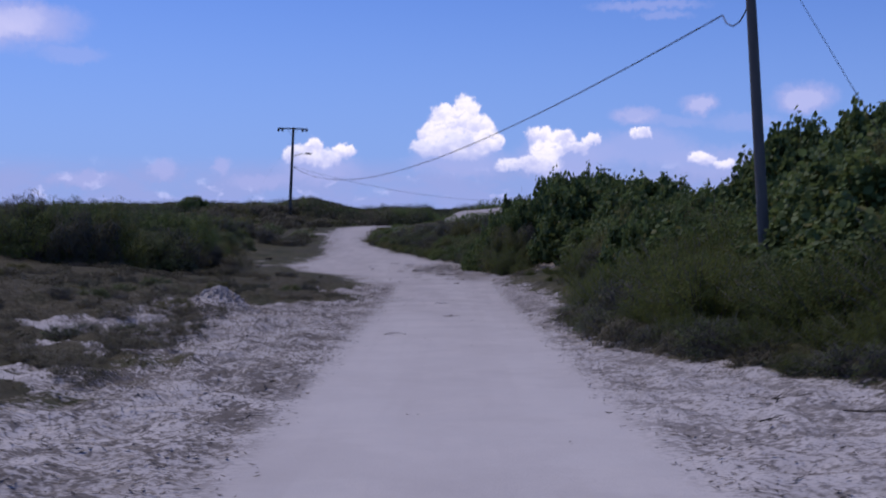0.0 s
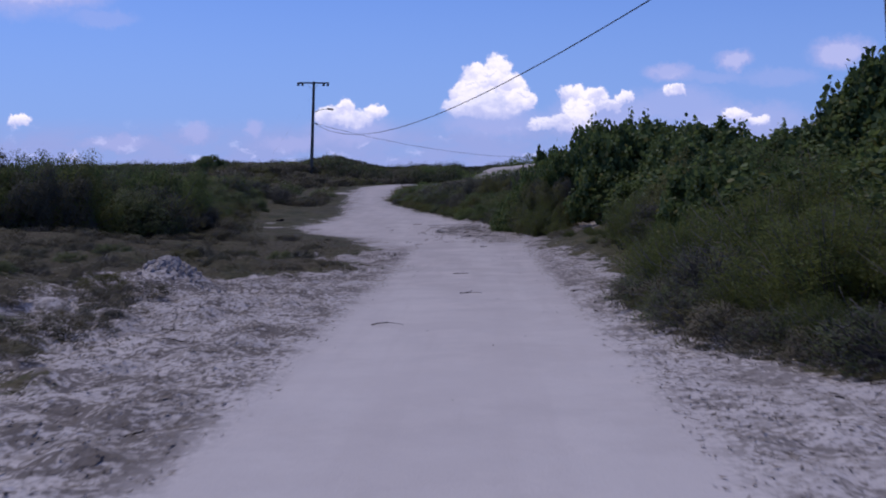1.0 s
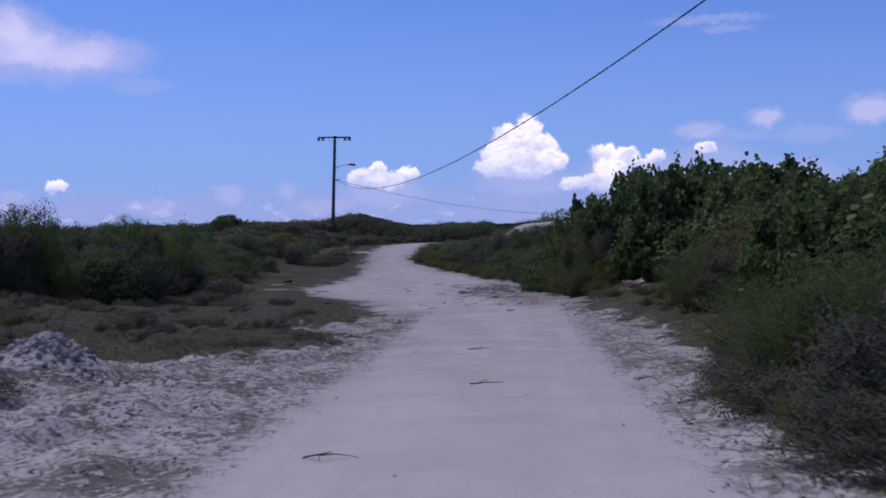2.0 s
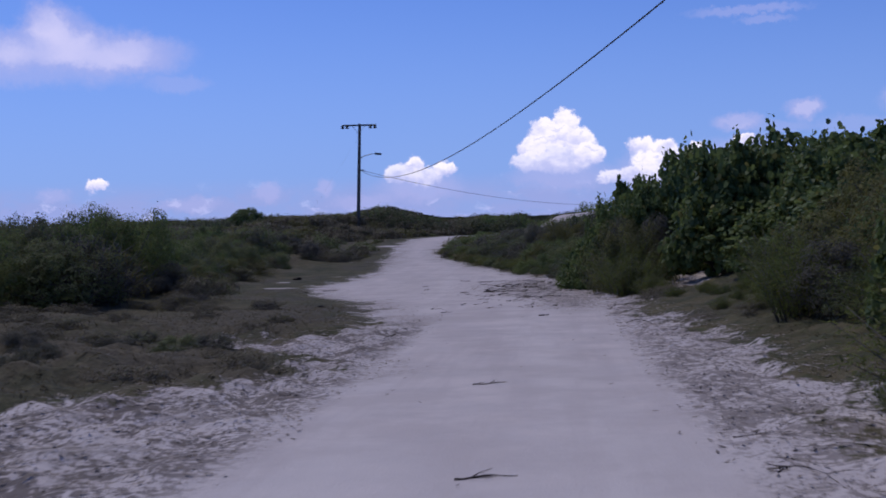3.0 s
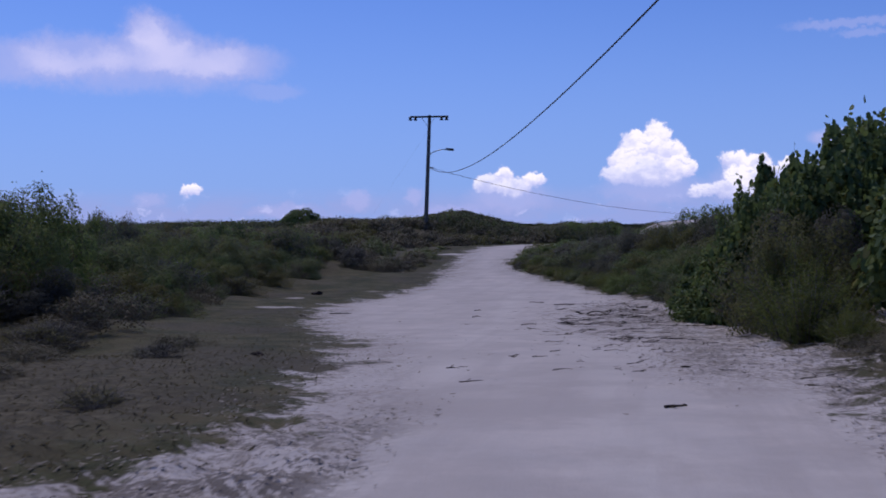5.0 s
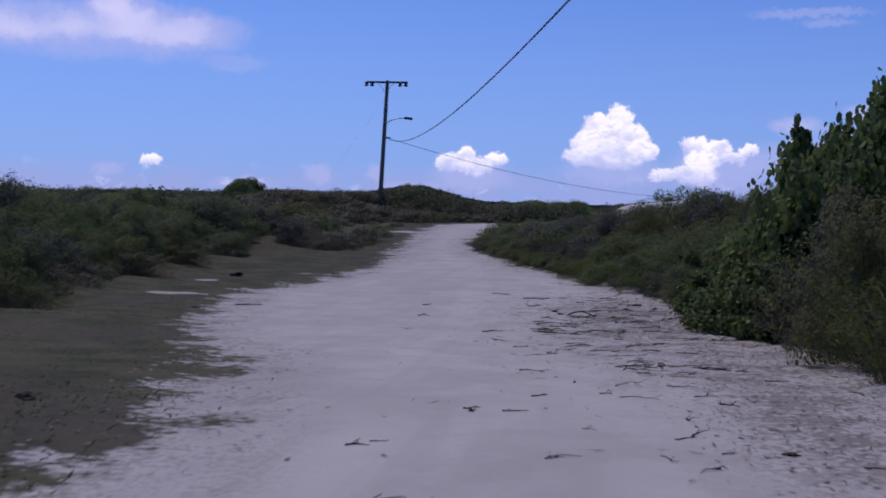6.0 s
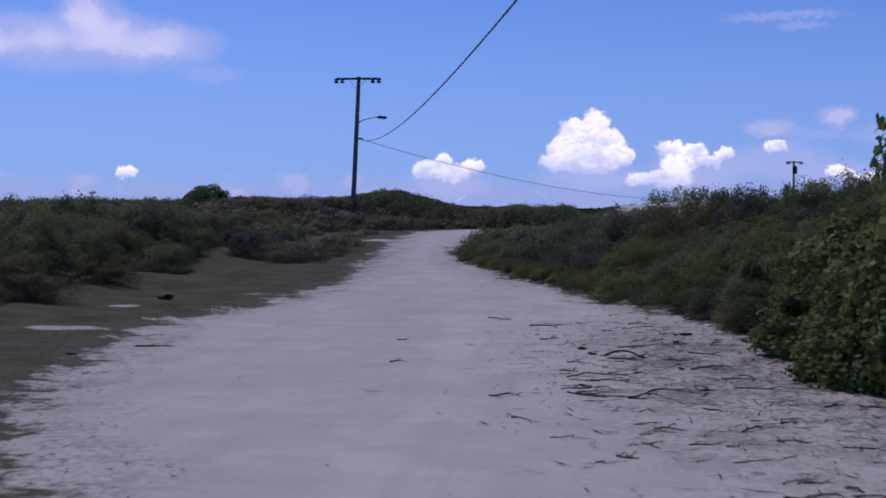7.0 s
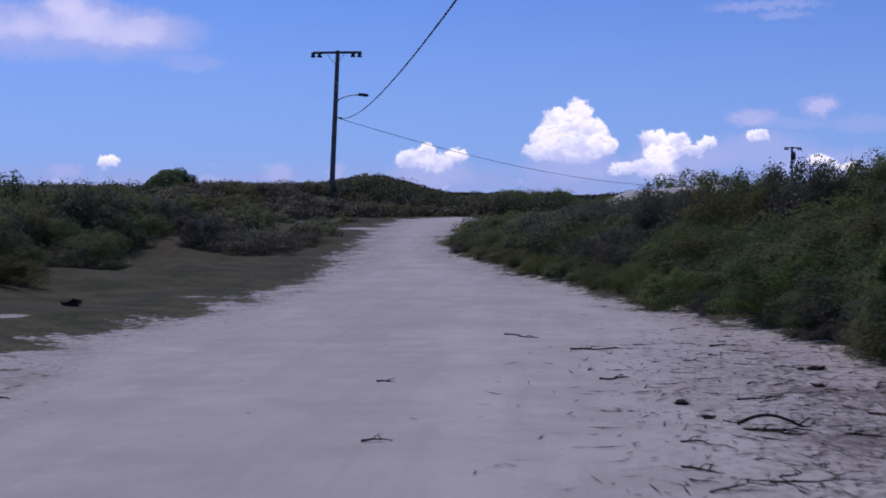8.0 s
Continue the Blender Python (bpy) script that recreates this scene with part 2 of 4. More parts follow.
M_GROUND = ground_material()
M_SCRUB = leaf_material("scrub_leaf", (0.050, 0.080, 0.033), (0.150, 0.200, 0.060), (0.13, 0.11, 0.06), 0.05, through_light=0.5, families=True)
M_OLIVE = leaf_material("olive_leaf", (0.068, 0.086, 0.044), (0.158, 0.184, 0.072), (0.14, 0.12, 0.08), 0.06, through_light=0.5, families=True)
M_RIDGE = leaf_material("ridge_leaf", (0.034, 0.046, 0.028), (0.088, 0.098, 0.046), (0.10, 0.085, 0.06), 0.08, through_light=0.4)
M_GRAPE = leaf_material("broad_leaf", (0.056, 0.090, 0.034), (0.165, 0.205, 0.064), (0.20, 0.19, 0.06), 0.05, rough=0.55, through_light=0.4, leaf_share=0.6)
M_FEATHER = leaf_material("feathery_leaf", (0.059, 0.082, 0.028), (0.165, 0.185, 0.052), (0.15, 0.13, 0.05), 0.06, through_light=0.45)
M_HEATH = leaf_material("dry_heath_leaf", (0.070, 0.060, 0.038), (0.146, 0.122, 0.077), (0.10, 0.11, 0.05), 0.12, through_light=0.2)
M_TURF = leaf_material("turf_blade", (0.062, 0.066, 0.030), (0.105, 0.096, 0.052), (0.16, 0.135, 0.085), 0.05, through_light=0.6)
M_TURF_DRY = leaf_material("dry_turf_blade", (0.064, 0.054, 0.031), (0.118, 0.100, 0.058), (0.16, 0.135, 0.10), 0.06, through_light=0.5)
M_DEAD = leaf_material("dead_leaf", (0.09, 0.075, 0.06), (0.24, 0.20, 0.165), (0.30, 0.255, 0.21), 0.12, through_light=0.05)
M_TWIG = plain_material("grey_twig", (0.055, 0.049, 0.044), (0.125, 0.112, 0.102), 20.0)
M_STICK = plain_material("dark_stick", (0.024, 0.019, 0.016), (0.080, 0.062, 0.050), 20.0, gloss=0.05)
M_POLE = plain_material("weathered_pole_wood", (0.070, 0.066, 0.056), (0.185, 0.172, 0.150), 30.0, stretch=(1, 1, 0.06))
M_DARK = plain_material("dark_fitting", (0.012, 0.012, 0.014), (0.035, 0.035, 0.04), 20.0, rough=0.5)
M_STEEL = plain_material("dull_steel", (0.20, 0.20, 0.21), (0.34, 0.34, 0.35), 30.0, rough=0.5, metal=0.7)
M_CABLE = plain_material("black_cable", (0.012, 0.012, 0.014), (0.03, 0.03, 0.034), 30.0, rough=0.6)
M_STONE = plain_material("coral_rubble", (0.26, 0.215, 0.18), (0.50, 0.43, 0.37), 12.0)


# ------------------------------------------------------------------ terrain
def lerp_table(table):
    xs, zs = zip(*table)
    return lambda v: np.interp(v, xs, zs)


road_z = lerp_table([(-60, 0.95), (-20, 0.9), (0, 0.68), (10, 0.40), (18, 0.28), (26, 0.18), (36, 0.15), (47, 0.04), (57, 0.03), (66, 0.28), (76, 0.78), (88, 1.50), (97, 1.68), (104, 1.6), (130, 0.9), (400, 0.9)])
# where the scrub and turf begin on either side of the sand
left_edge = lerp_table([(-60, -3.6), (0, -3.6), (9, -3.5), (12, -2.9), (17, -3.1), (20, -3.0), (24, -3.35), (25.8, -2.5), (26.9, -1.6), (28.2, -1.7), (30, -3.3), (31.6, -3.15), (32.5, -2.15), (34.5, -2.25), (36, -2.5), (38, -2.75), (41, -3.35), (43.2, -3.8), (45, -4.7), (47, -5.4), (52, -6.5), (55, -7.0), (58, -6.5), (66, -6.4), (74, -6.9), (80, -7.5), (86, -7.7), (92, -7.3), (98, -5.5), (104, 0), (112, 9), (130, 24)])
right_edge = lerp_table([(-60, 4.5), (0, 4.5), (9, 4.4), (11, 4.0), (12.3, 3.5), (14.7, 2.3), (19, 2.0), (22, 2.2), (25.3, 2.7), (28, 2.5), (31, 2.3), (37, 1.8), (40, 2.2), (44, 2.0), (46.5, 1.7), (50, 1.0), (54, 1.0), (57, 0.3), (60, -0.8), (64.6, -2.2), (68, -3.2), (71, -4.3), (77, -5.1), (85, -5.0), (90, -4.4), (93, -3.2), (97, 1.0), (103, 9), (115, 23), (130, 36)])
right_rise = lerp_table([(-60, 0.6), (10, 0.7), (22, 1.2), (30, 1.7), (38, 1.8), (50, 1.6), (58, 1.1), (66, 0.9), (80, 0.8), (90, 0.4), (98, 0.5), (106, 1.2), (400, 1.5)])
left_rise = lerp_table([(-60, 1.0), (20, 1.1), (40, 1.0), (60, 1.0), (80, 1.0), (100, 1.0), (130, 2.2), (400, 2.4)])


def ease(v):
    v = np.clip(v, 0, 1)
    return v * v * (3 - 2 * v)


def wobble(x, y):
    return 0.5 * np.sin(0.37 * x + 0.9 * np.sin(0.21 * y)) * np.cos(0.31 * y + 1.3) + 0.3 * np.sin(0.83 * x - 0.57 * y + 2) + 0.2 * np.sin(1.7 * y + 1.1 * x)


def height(x, y):
    """The ground's height."""
    x, y = np.asarray(x, float), np.asarray(y, float)
    dl, dr = left_edge(y) - x, x - right_edge(y)
    z = road_z(y)
    z = z + left_rise(y) * ease((dl - 0.5) / 16) + right_rise(y) * ease((dr + 0.3) / 9)
    z = z + 0.05 * ease(dl / 0.8) + 0.06 * ease(dr / 0.8)
    off = np.maximum(dl, dr)
    z = z + wobble(x, y) * 0.32 * ease(off / 5)
    # a low bank of rubble and sand beside the road, and hummocks before it
    z = z + 0.12 * np.exp(-(((x + 4.5) / 1.6) ** 2 + ((y - 22) / 2.5) ** 2))
    z = z + 0.22 * np.exp(-(((x + 4.0) / 0.5) ** 2 + ((y - 21.9) / 0.5) ** 2) ** 1.3)
    z = z + 0.5 * np.exp(-(((x + 7.5) / 2.4) ** 2 + ((y - 19.5) / 3.4) ** 2))
    z = z + (0.03 * np.sin(2.3 * x + 1.1 * y + np.sin(0.9 * y)) + 0.03 * np.sin(1.3 * y - 2.9 * x + 1.3 * np.sin(0.7 * x))) * ease((-1.3 - x) / 2) * ease((34 - y) / 6)
    # a bare dune of sand beyond the bend, the far rise, and the hill where the road bends away
    z = z + 1.2 * ease((x + 1.4) / 3.2) * ease((9.5 - x) / 5) * np.exp(-((y - 100.3) / 2.9) ** 2)
    z = z + 0.7 * np.exp(-(((x - 7.4) / 4.2) ** 2 + ((y - 103) / 5.0) ** 2))
    z = z + 1.0 * np.exp(-(((x + 12.6) / 3.0) ** 2 + ((y - 112) / 6.5) ** 2))
    far = np.hypot(x, y - 40)
    z = z * (1 - ease((far - 250) / 900))
    # trodden, lumpy sand at the sides of the track
    rough = np.maximum(ease((-1.0 - x) / 0.7) * ease((38 - y) / 6), ease((x - 1.2) / 0.6)) * ease((60 - y) / 12) * ease((9 - off) / 6)
    lumps = sum(np.sin(a * x + b * y + c + 1.4 * np.sin(0.7 * b * x - 0.6 * a * y)) for a, b, c in ((5.1, 3.3, 0), (-4.2, 6.1, 1), (7.7, -2.9, 2), (2.6, 8.3, 3), (-9.1, -4.4, 4), (10.5, 7.5, 5)))
    return z + (0.013 + 0.005 * ease((-1.4 - x) / 0.8)) * rough * lumps


def ground_z(x, y):
    return float(height(x, y))


def axis_lines(*spans):
    out = []
    for a, b, n in spans:
        out += list(np.linspace(a, b, n, endpoint=False))
    return np.array(out)


gx = np.r_[-4200, -1800, -800, -400, axis_lines((-220, -60, 20), (-60, -16, 60), (-16, -7, 40), (-7, 5, 110), (5, 14, 40), (14, 60, 60), (60, 220, 20)), 220, 400, 800, 1800, 4200]
gy = np.r_[-4200, -1800, -800, -300, axis_lines((-120, -10, 20), (-10, 4, 40), (4, 60, 420), (60, 100, 160), (100, 160, 80), (160, 320, 30)), 320, 600, 1200, 2400, 4600]


def smooth_mesh(name, verts, faces, mat):
    me = bpy.data.meshes.new(name)
    me.from_pydata(verts, [], faces)
    me.polygons.foreach_set("use_smooth", [True] * len(me.polygons))
    me.materials.append(mat)
    return me


X, Y = np.meshgrid(gx, gy)
Z = height(X, Y)
nx, ny = len(gx), len(gy)
idx = np.arange(nx * ny).reshape(ny, nx)
quads = np.stack([idx[:-1, :-1], idx[:-1, 1:], idx[1:, 1:], idx[1:, :-1]], -1).reshape(-1, 4)
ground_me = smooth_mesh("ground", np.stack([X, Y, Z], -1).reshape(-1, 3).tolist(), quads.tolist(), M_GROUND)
DL, DR = left_edge(Y) - X, X - right_edge(Y)
veg = np.maximum(DL, DR).clip(-3, 3)
# bare sandy pockets within the scrub
PATCHES = [(-4.0, 21.9, 0.9, 0.9, 3.5), (-3.2, 20.6, 1.2, 1.2, 2.5), (-3.0, 22.2, 0.9, 0.9, 3.0), (-4.6, 21.0, 1.6, 1.9, 2.2), (-4.6, 17.6, 1.1, 1.6, 2.4), (-3.6, 14.4, 0.7, 0.5, 2.0), (-4.2, 12.6, 1.2, 0.35, 2.0), (-3.1, 11.2, 1.0, 0.25, 1.6), (-6.2, 17.0, 1.2, 0.4, 2.0), (-6.4, 23.6, 1.5, 0.5, 2.0),
           (4.2, 45.6, 1.2, 1.4, 3.4), (5.0, 44.0, 1.2, 1.0, 2.6), (-7.9, 52.6, 0.5, 0.35, 2.6), (-8.6, 57.0, 0.35, 0.35, 3.0), (-7.3, 60.5, 0.35, 0.3, 1.6), (-9.0, 70, 1.5, 0.5, 1.8), (-9.3, 94, 0.5, 4.0, 2.4), (-11.2, 101, 0.8, 0.8, 2.0), (-8.6, 82, 0.8, 0.6, 1.8), (-9.4, 97.5, 0.35, 2.2, 3.0), (-10.6, 99.5, 0.5, 1.2, 3.0), (-12.1, 99.6, 0.45, 0.6, 3.0),
           (3.5, 43.2, 0.8, 2.2, 3.2), (-5.0, 16.9, 1.1, 0.55, 3.2), (-4.2, 11.6, 1.0, 0.3, 2.6), (-3.6, 12.3, 0.8, 0.25, 2.2), (-5.3, 14.9, 1.1, 0.3, 2.4), (3.0, 98.6, 3.4, 2.2, 6.0)]
for px, py, rx, ry, deep in PATCHES:
    veg = veg - deep * np.exp(-(((X - px) / rx) ** 2 + ((Y - py) / ry) ** 2))
band = ease((-X - 1.05) / 0.5) * ease((36 - Y) / 4)
band = np.maximum(band, ease((X - 1.25) / 0.4) * ease((46 - Y) / 6) * 0.75)
band = np.maximum(band, 0.85 * np.exp(-(((X - 0.3) / 1.2) ** 2 + ((Y - 49) / 6.0) ** 2)))
band = np.maximum(band, 0.7 * ease(X / 0.8) * ease((Y - 35) / 4) * ease((50 - Y) / 4))
band = np.maximum(band, 0.45 * ease((DL + 1.2) / 1.0))
band = np.maximum(band, 0.4 * ease((DR + 1.0) / 0.8))
rut = np.exp(-((np.abs(X - 0.15 + np.where(Y > 20, 0.06 * (Y - 20), 0)) - 0.75) / 0.28) ** 2)
damp = sum(k * np.exp(-(((X - a) / c) ** 2 + ((Y - b) / d) ** 2)) for a, b, c, d, k in ((-1.55, 35, 0.55, 1.3, 0.8), (-3.0, 41, 0.6, 1.4, 0.7), (-1.8, 40, 0.4, 1.0, 0.5), (-0.5, 38, 0.5, 2.5, 0.35), (-3.4, 49, 0.9, 2.5, 0.3), (-4.0, 58, 0.8, 4.0, 0.3)))
heath = np.maximum(ease((43 - Y) / 7) * ease((left_edge(Y) - X - 0.2) / 1.2), 0.7 * ease((Y - 66) / 12) * ease((left_edge(Y) - X - 0.5) / 1.5))
heath = np.maximum(heath, 0.7 * ease((left_edge(Y) - X - 2.0) / 2.5))
for label, values in (("heath", heath), ("veg", veg), ("litter", band), ("track", rut), ("damp", damp)):
    layer = ground_me.attributes.new(label, "FLOAT", "POINT")
    layer.data.foreach_set("value", values.astype(np.float32).ravel())
ground = tagged(new("ground", ground_me), "pale sandy track and scrubby dune ground", "ground", kind="structure")


# ------------------------------------------------------------------ plants
def rng_of(seed):
    return np.random.default_rng(seed)


def leaf_mesh(name, centres, normals, length, width, sides, rng, mat, curl=0.15):
    """One small polygon a leaf, sides corners each, facing along its normal."""
    n = len(centres)
    normals = normals / (np.linalg.norm(normals, axis=1, keepdims=True) + 1e-9)
    side = np.cross(normals, rng.normal(size=(n, 3)))
    side /= np.linalg.norm(side, axis=1, keepdims=True) + 1e-9
    other = np.cross(normals, side)
    ang = np.linspace(0, 2 * np.pi, sides, endpoint=False)
    ln, wd = length[:, None, None], width[:, None, None]
    pts = centres[:, None] + side[:, None] * (np.cos(ang)[None, :, None] * ln) + other[:, None] * (np.sin(ang)[None, :, None] * wd)
    pts = pts + normals[:, None] * (np.cos(2 * ang)[None, :, None] * ln * curl)
    me = bpy.data.meshes.new(name)
    me.vertices.add(n * sides), me.loops.add(n * sides), me.polygons.add(n)
    me.vertices.foreach_set("co", pts.astype(np.float32).ravel())
    me.loops.foreach_set("vertex_index", np.arange(n * sides, dtype=np.int32))
    me.polygons.foreach_set("loop_start", np.arange(0, n * sides, sides, dtype=np.int32))
    me.update()
    me.validate()
    me.materials.append(mat)
    return me


def tube_mesh(name, lines, mat, sides=4):
    """Tapered tubes along lines of (point, radius), joined into one mesh."""
    verts, faces = [], []
    for line in lines:
        base = len(verts)
        for k, (p, r) in enumerate(line):
            p = Vector(p)
            a, b = Vector(line[max(k - 1, 0)][0]), Vector(line[min(k + 1, len(line) - 1)][0])
            d = (b - a).normalized() if (b - a).length > 1e-9 else Vector((0, 0, 1))
            u = d.cross(Vector((0.31, 0.9, 0.3))).normalized()
            v = d.cross(u)
            for s in range(sides):
                t = 2 * math.pi * s / sides
                verts.append(p + (u * math.cos(t) + v * math.sin(t)) * r)
        for k in range(len(line) - 1):
            for s in range(sides):
                a, b = base + k * sides + s, base + k * sides + (s + 1) % sides
                faces.append((a, b, b + sides, a + sides))
        faces.append(tuple(base + s for s in reversed(range(sides))))
        faces.append(tuple(base + (len(line) - 1) * sides + s for s in range(sides)))
    return smooth_mesh(name, [tuple(v) for v in verts], faces, mat)


def child(name, me, parent, label=""):
    ob = new(name, me)
    ob.parent = parent
    return tagged(ob, label)


def crown_points(rng, clumps, per, spread, tall, flat_base=0.0, clump_size=0.3, sprigs=0, sprig_leaves=9, sprig_long=0.4):
    """Points and outward normals of a lumpy crown: rounded lobes on a broken dome, with leafy sprigs standing out of it."""
    a = rng.uniform(0, 2 * np.pi, clumps)
    u = rng.uniform(flat_base, 1, clumps) ** 1.05
    reach = rng.uniform(0.5, 1.0, clumps) ** 0.55
    ring = np.sqrt(np.clip(1 - (u * 0.92) ** 2, 0, 1))
    lump = 1 + 0.22 * np.sin(2 * a + rng.uniform(0, 6)) + 0.16 * np.sin(3 * a + rng.uniform(0, 6))
    centre = np.stack([np.cos(a) * ring * spread * lump, np.sin(a) * ring * spread * lump, u * tall], 1) * reach[:, None]
    centre[:, 2] = centre[:, 2] + 0.07 * tall
    out = rng.normal(size=(clumps, per, 3))
    out /= np.linalg.norm(out, axis=2, keepdims=True)
    size = clump_size * rng.uniform(0.55, 1.3, (clumps, 1, 1))
    r = rng.uniform(0.55, 1.0, (clumps, per, 1)) ** 0.4
    pts = (centre[:, None] + out * r * size * np.array([1, 1, 0.8])).reshape(-1, 3)
    away = centre / (np.linalg.norm(centre, axis=1, keepdims=True) + 0.2)
    nor = (1.0 * out + 0.6 * away[:, None] + 0.32 * rng.normal(size=out.shape) + np.array([0, 0, 0.55])).reshape(-1, 3)
    keep = pts[:, 2] > 0.02
    pts, nor = pts[keep], nor[keep]
    if sprigs:
        base = centre[np.argsort(-centre[:, 2])[:sprigs]] * np.array([1, 1, 0.96])
        lean = rng.normal(0, 0.28, (sprigs, 3)) * np.array([1, 1, 0]) + np.array([0, 0, 1]) + 0.35 * base / (np.linalg.norm(base, axis=1, keepdims=True) + 0.1)
        s = np.linspace(0.35, 1.0, sprig_leaves)[None, :, None] * rng.uniform(0.7, 1.25, (sprigs, 1, 1)) * (sprig_long + clump_size)
        more = base[:, None] + lean[:, None] * s + rng.normal(0, 0.06, (sprigs, sprig_leaves, 3))
        pts = np.concatenate([pts, more.reshape(-1, 3)])
        nor = np.concatenate([nor, rng.normal(size=(sprigs * sprig_leaves, 3)) + np.array([0, 0, 0.4])])
    return pts, nor, centre


def stem_lines(rng, centres, count, thick):
    lines = []
    for c in centres[rng.permutation(len(centres))[:count]]:
        foot = rng.normal(0, 0.1, 2)
        mid = np.array([c[0] * 0.45 + rng.normal(0, 0.08), c[1] * 0.45 + rng.normal(0, 0.08), c[2] * 0.55])
        lines.append([((foot[0], foot[1], -0.25), thick), ((foot[0] * 1.2, foot[1] * 1.2, 0.12 * c[2]), thick * 0.85), (tuple(mid), thick * 0.6), (tuple(c), thick * 0.25)])
    return lines


NATIVE = {}


def make_shrub(kind, seed, coarse=False, smooth=False):
    """A plant at the origin, with stems and foliage as its parts."""
    rng = rng_of(seed)
    root = new(kind)
    root.empty_display_size = 0.2
    if kind == "sea_grape_bush":
        pts, nor, cen = crown_points(rng, 120, 38, 1.2, 1.6, 0.0, 0.25, 40, 16, 0.0)
        n = len(pts)
        nor = nor + 0.55 * np.linalg.norm(nor, axis=1, keepdims=True) * rng.normal(size=nor.shape)
        size = rng.uniform(0.032, 0.072, n)
        leaves = leaf_mesh("foliage", pts, nor, size, size * rng.uniform(0.85, 1.05, n), 6, rng, M_GRAPE, 0.12)
        stems = tube_mesh("branchwork", stem_lines(rng, cen, 16, 0.035), M_TWIG, 5)
    elif kind == "feathery_shrub":
        # upright wands set with slim leaves
        wands = 150
        a, lean = rng.uniform(0, 2 * np.pi, wands), rng.uniform(0.05, 1.0, wands)
        tall = rng.uniform(0.9, 1.7, wands) * (1.1 - 0.35 * lean)
        foot = np.stack([np.cos(a) * 0.5 * lean, np.sin(a) * 0.5 * lean], 1) * rng.uniform(0.4, 1.2, (wands, 1))
        tip = foot + np.stack([np.cos(a), np.sin(a)], 1) * lean[:, None] * 0.75 + rng.normal(0, 0.1, (wands, 2))
        s = rng.uniform(0.06, 1.0, (wands, 64)) ** 0.75
        base = np.concatenate([foot, np.zeros((wands, 1))], 1)[:, None]
        top = np.concatenate([tip, tall[:, None]], 1)[:, None]
        pts = (base + (top - base) * np.stack([s ** 1.4, s ** 1.4, s], 2)) + rng.normal(0, 0.05, (wands, 64, 3))
        pts = pts.reshape(-1, 3)
        nor = rng.normal(size=pts.shape) * np.array([1, 1, 0.5])
        n = len(pts)
        leaves = leaf_mesh("foliage", pts, nor, rng.uniform(0.025, 0.055, n), rng.uniform(0.005, 0.010, n), 4, rng, M_FEATHER, 0.05)
        lines = [[((f[0], f[1], -0.2), 0.012), (((f[0] * 2 + t[0]) / 3, (f[1] * 2 + t[1]) / 3, h * 0.5), 0.008), ((t[0], t[1], h), 0.003)] for f, t, h in zip(foot[:60], tip[:60], tall[:60])]
        stems = tube_mesh("branchwork", lines, M_TWIG, 3)
    elif kind == "bare_twig_shrub":
        pts, nor, cen = crown_points(rng, 110, 13, 0.8, 0.85, 0.0, 0.17)
        n = len(pts)
        leaves = leaf_mesh("foliage", pts, nor, rng.uniform(0.02, 0.04, n), rng.uniform(0.01, 0.02, n), 4, rng, M_OLIVE)
        lines = stem_lines(rng, cen, 110, 0.009)
        for c in cen:
            for _ in range(3):
                d = rng.normal(size=3) * np.array([1, 1, 0.6]) * 0.17
                lines.append([(tuple(c * 0.75), 0.006), (tuple(c + d * 0.6), 0.005), (tuple(c + d * 1.3 + np.array([0, 0, 0.06])), 0.003)])
        stems = tube_mesh("branchwork", lines, M_TWIG, 3)
    elif kind == "dry_heath_shrub":
        pts, nor, cen = crown_points(rng, 60, 55, 0.95, 0.8, 0.0, 0.23)
        n = len(pts)
        size = rng.uniform(0.018, 0.036, n)
        leaves = leaf_mesh("foliage", pts, nor, size, size * 0.5, 4, rng, M_HEATH)
        stems = tube_mesh("branchwork", stem_lines(rng, cen, 50, 0.008), M_TWIG, 3)
    else:
        mat = M_SCRUB if kind == "dune_scrub_bush" else M_OLIVE
        pts, nor, cen = crown_points(rng, 58, 250, 1.1, 1.1, 0.0, 0.3, 0 if smooth else 13, 60, -0.12) if not coarse else crown_points(rng, 50, 100, 1.1, 1.15, 0.0, 0.32, 0 if smooth else 7, 12, -0.05)
        if smooth:
            # one closed, lumpy dome of leaves
            out = rng.normal(size=(9000, 3))
            out /= np.linalg.norm(out, axis=1, keepdims=True)
            out[:, 2] = np.abs(out[:, 2])
            pts = out * np.array([1.1, 1.1, 1.3]) * rng.uniform(0.8, 1.04, (len(out), 1)) * (1 + 0.09 * np.sin(5 * out[:, :1] + 3 * out[:, 1:2]) + 0.06 * np.sin(11 * out[:, :1] - 9 * out[:, 2:]))
            nor = out + 0.35 * rng.normal(size=out.shape)
        n = len(pts)
        size = rng.uniform(0.014, 0.030, n) * (1.7 if coarse else 1) * (1.3 if smooth else 1)
        leaves = leaf_mesh("foliage", pts, nor, size, size * rng.uniform(0.45, 0.7, n), 4, rng, mat)
        stems = tube_mesh("branchwork", stem_lines(rng, cen, 22, 0.02), M_TWIG, 4)
    child("branchwork", stems, root, "grey woody branchwork")
    child("foliage", leaves, root)
    NATIVE[root.name] = float(np.percentile(pts[:, 2], 99.7))
    return root


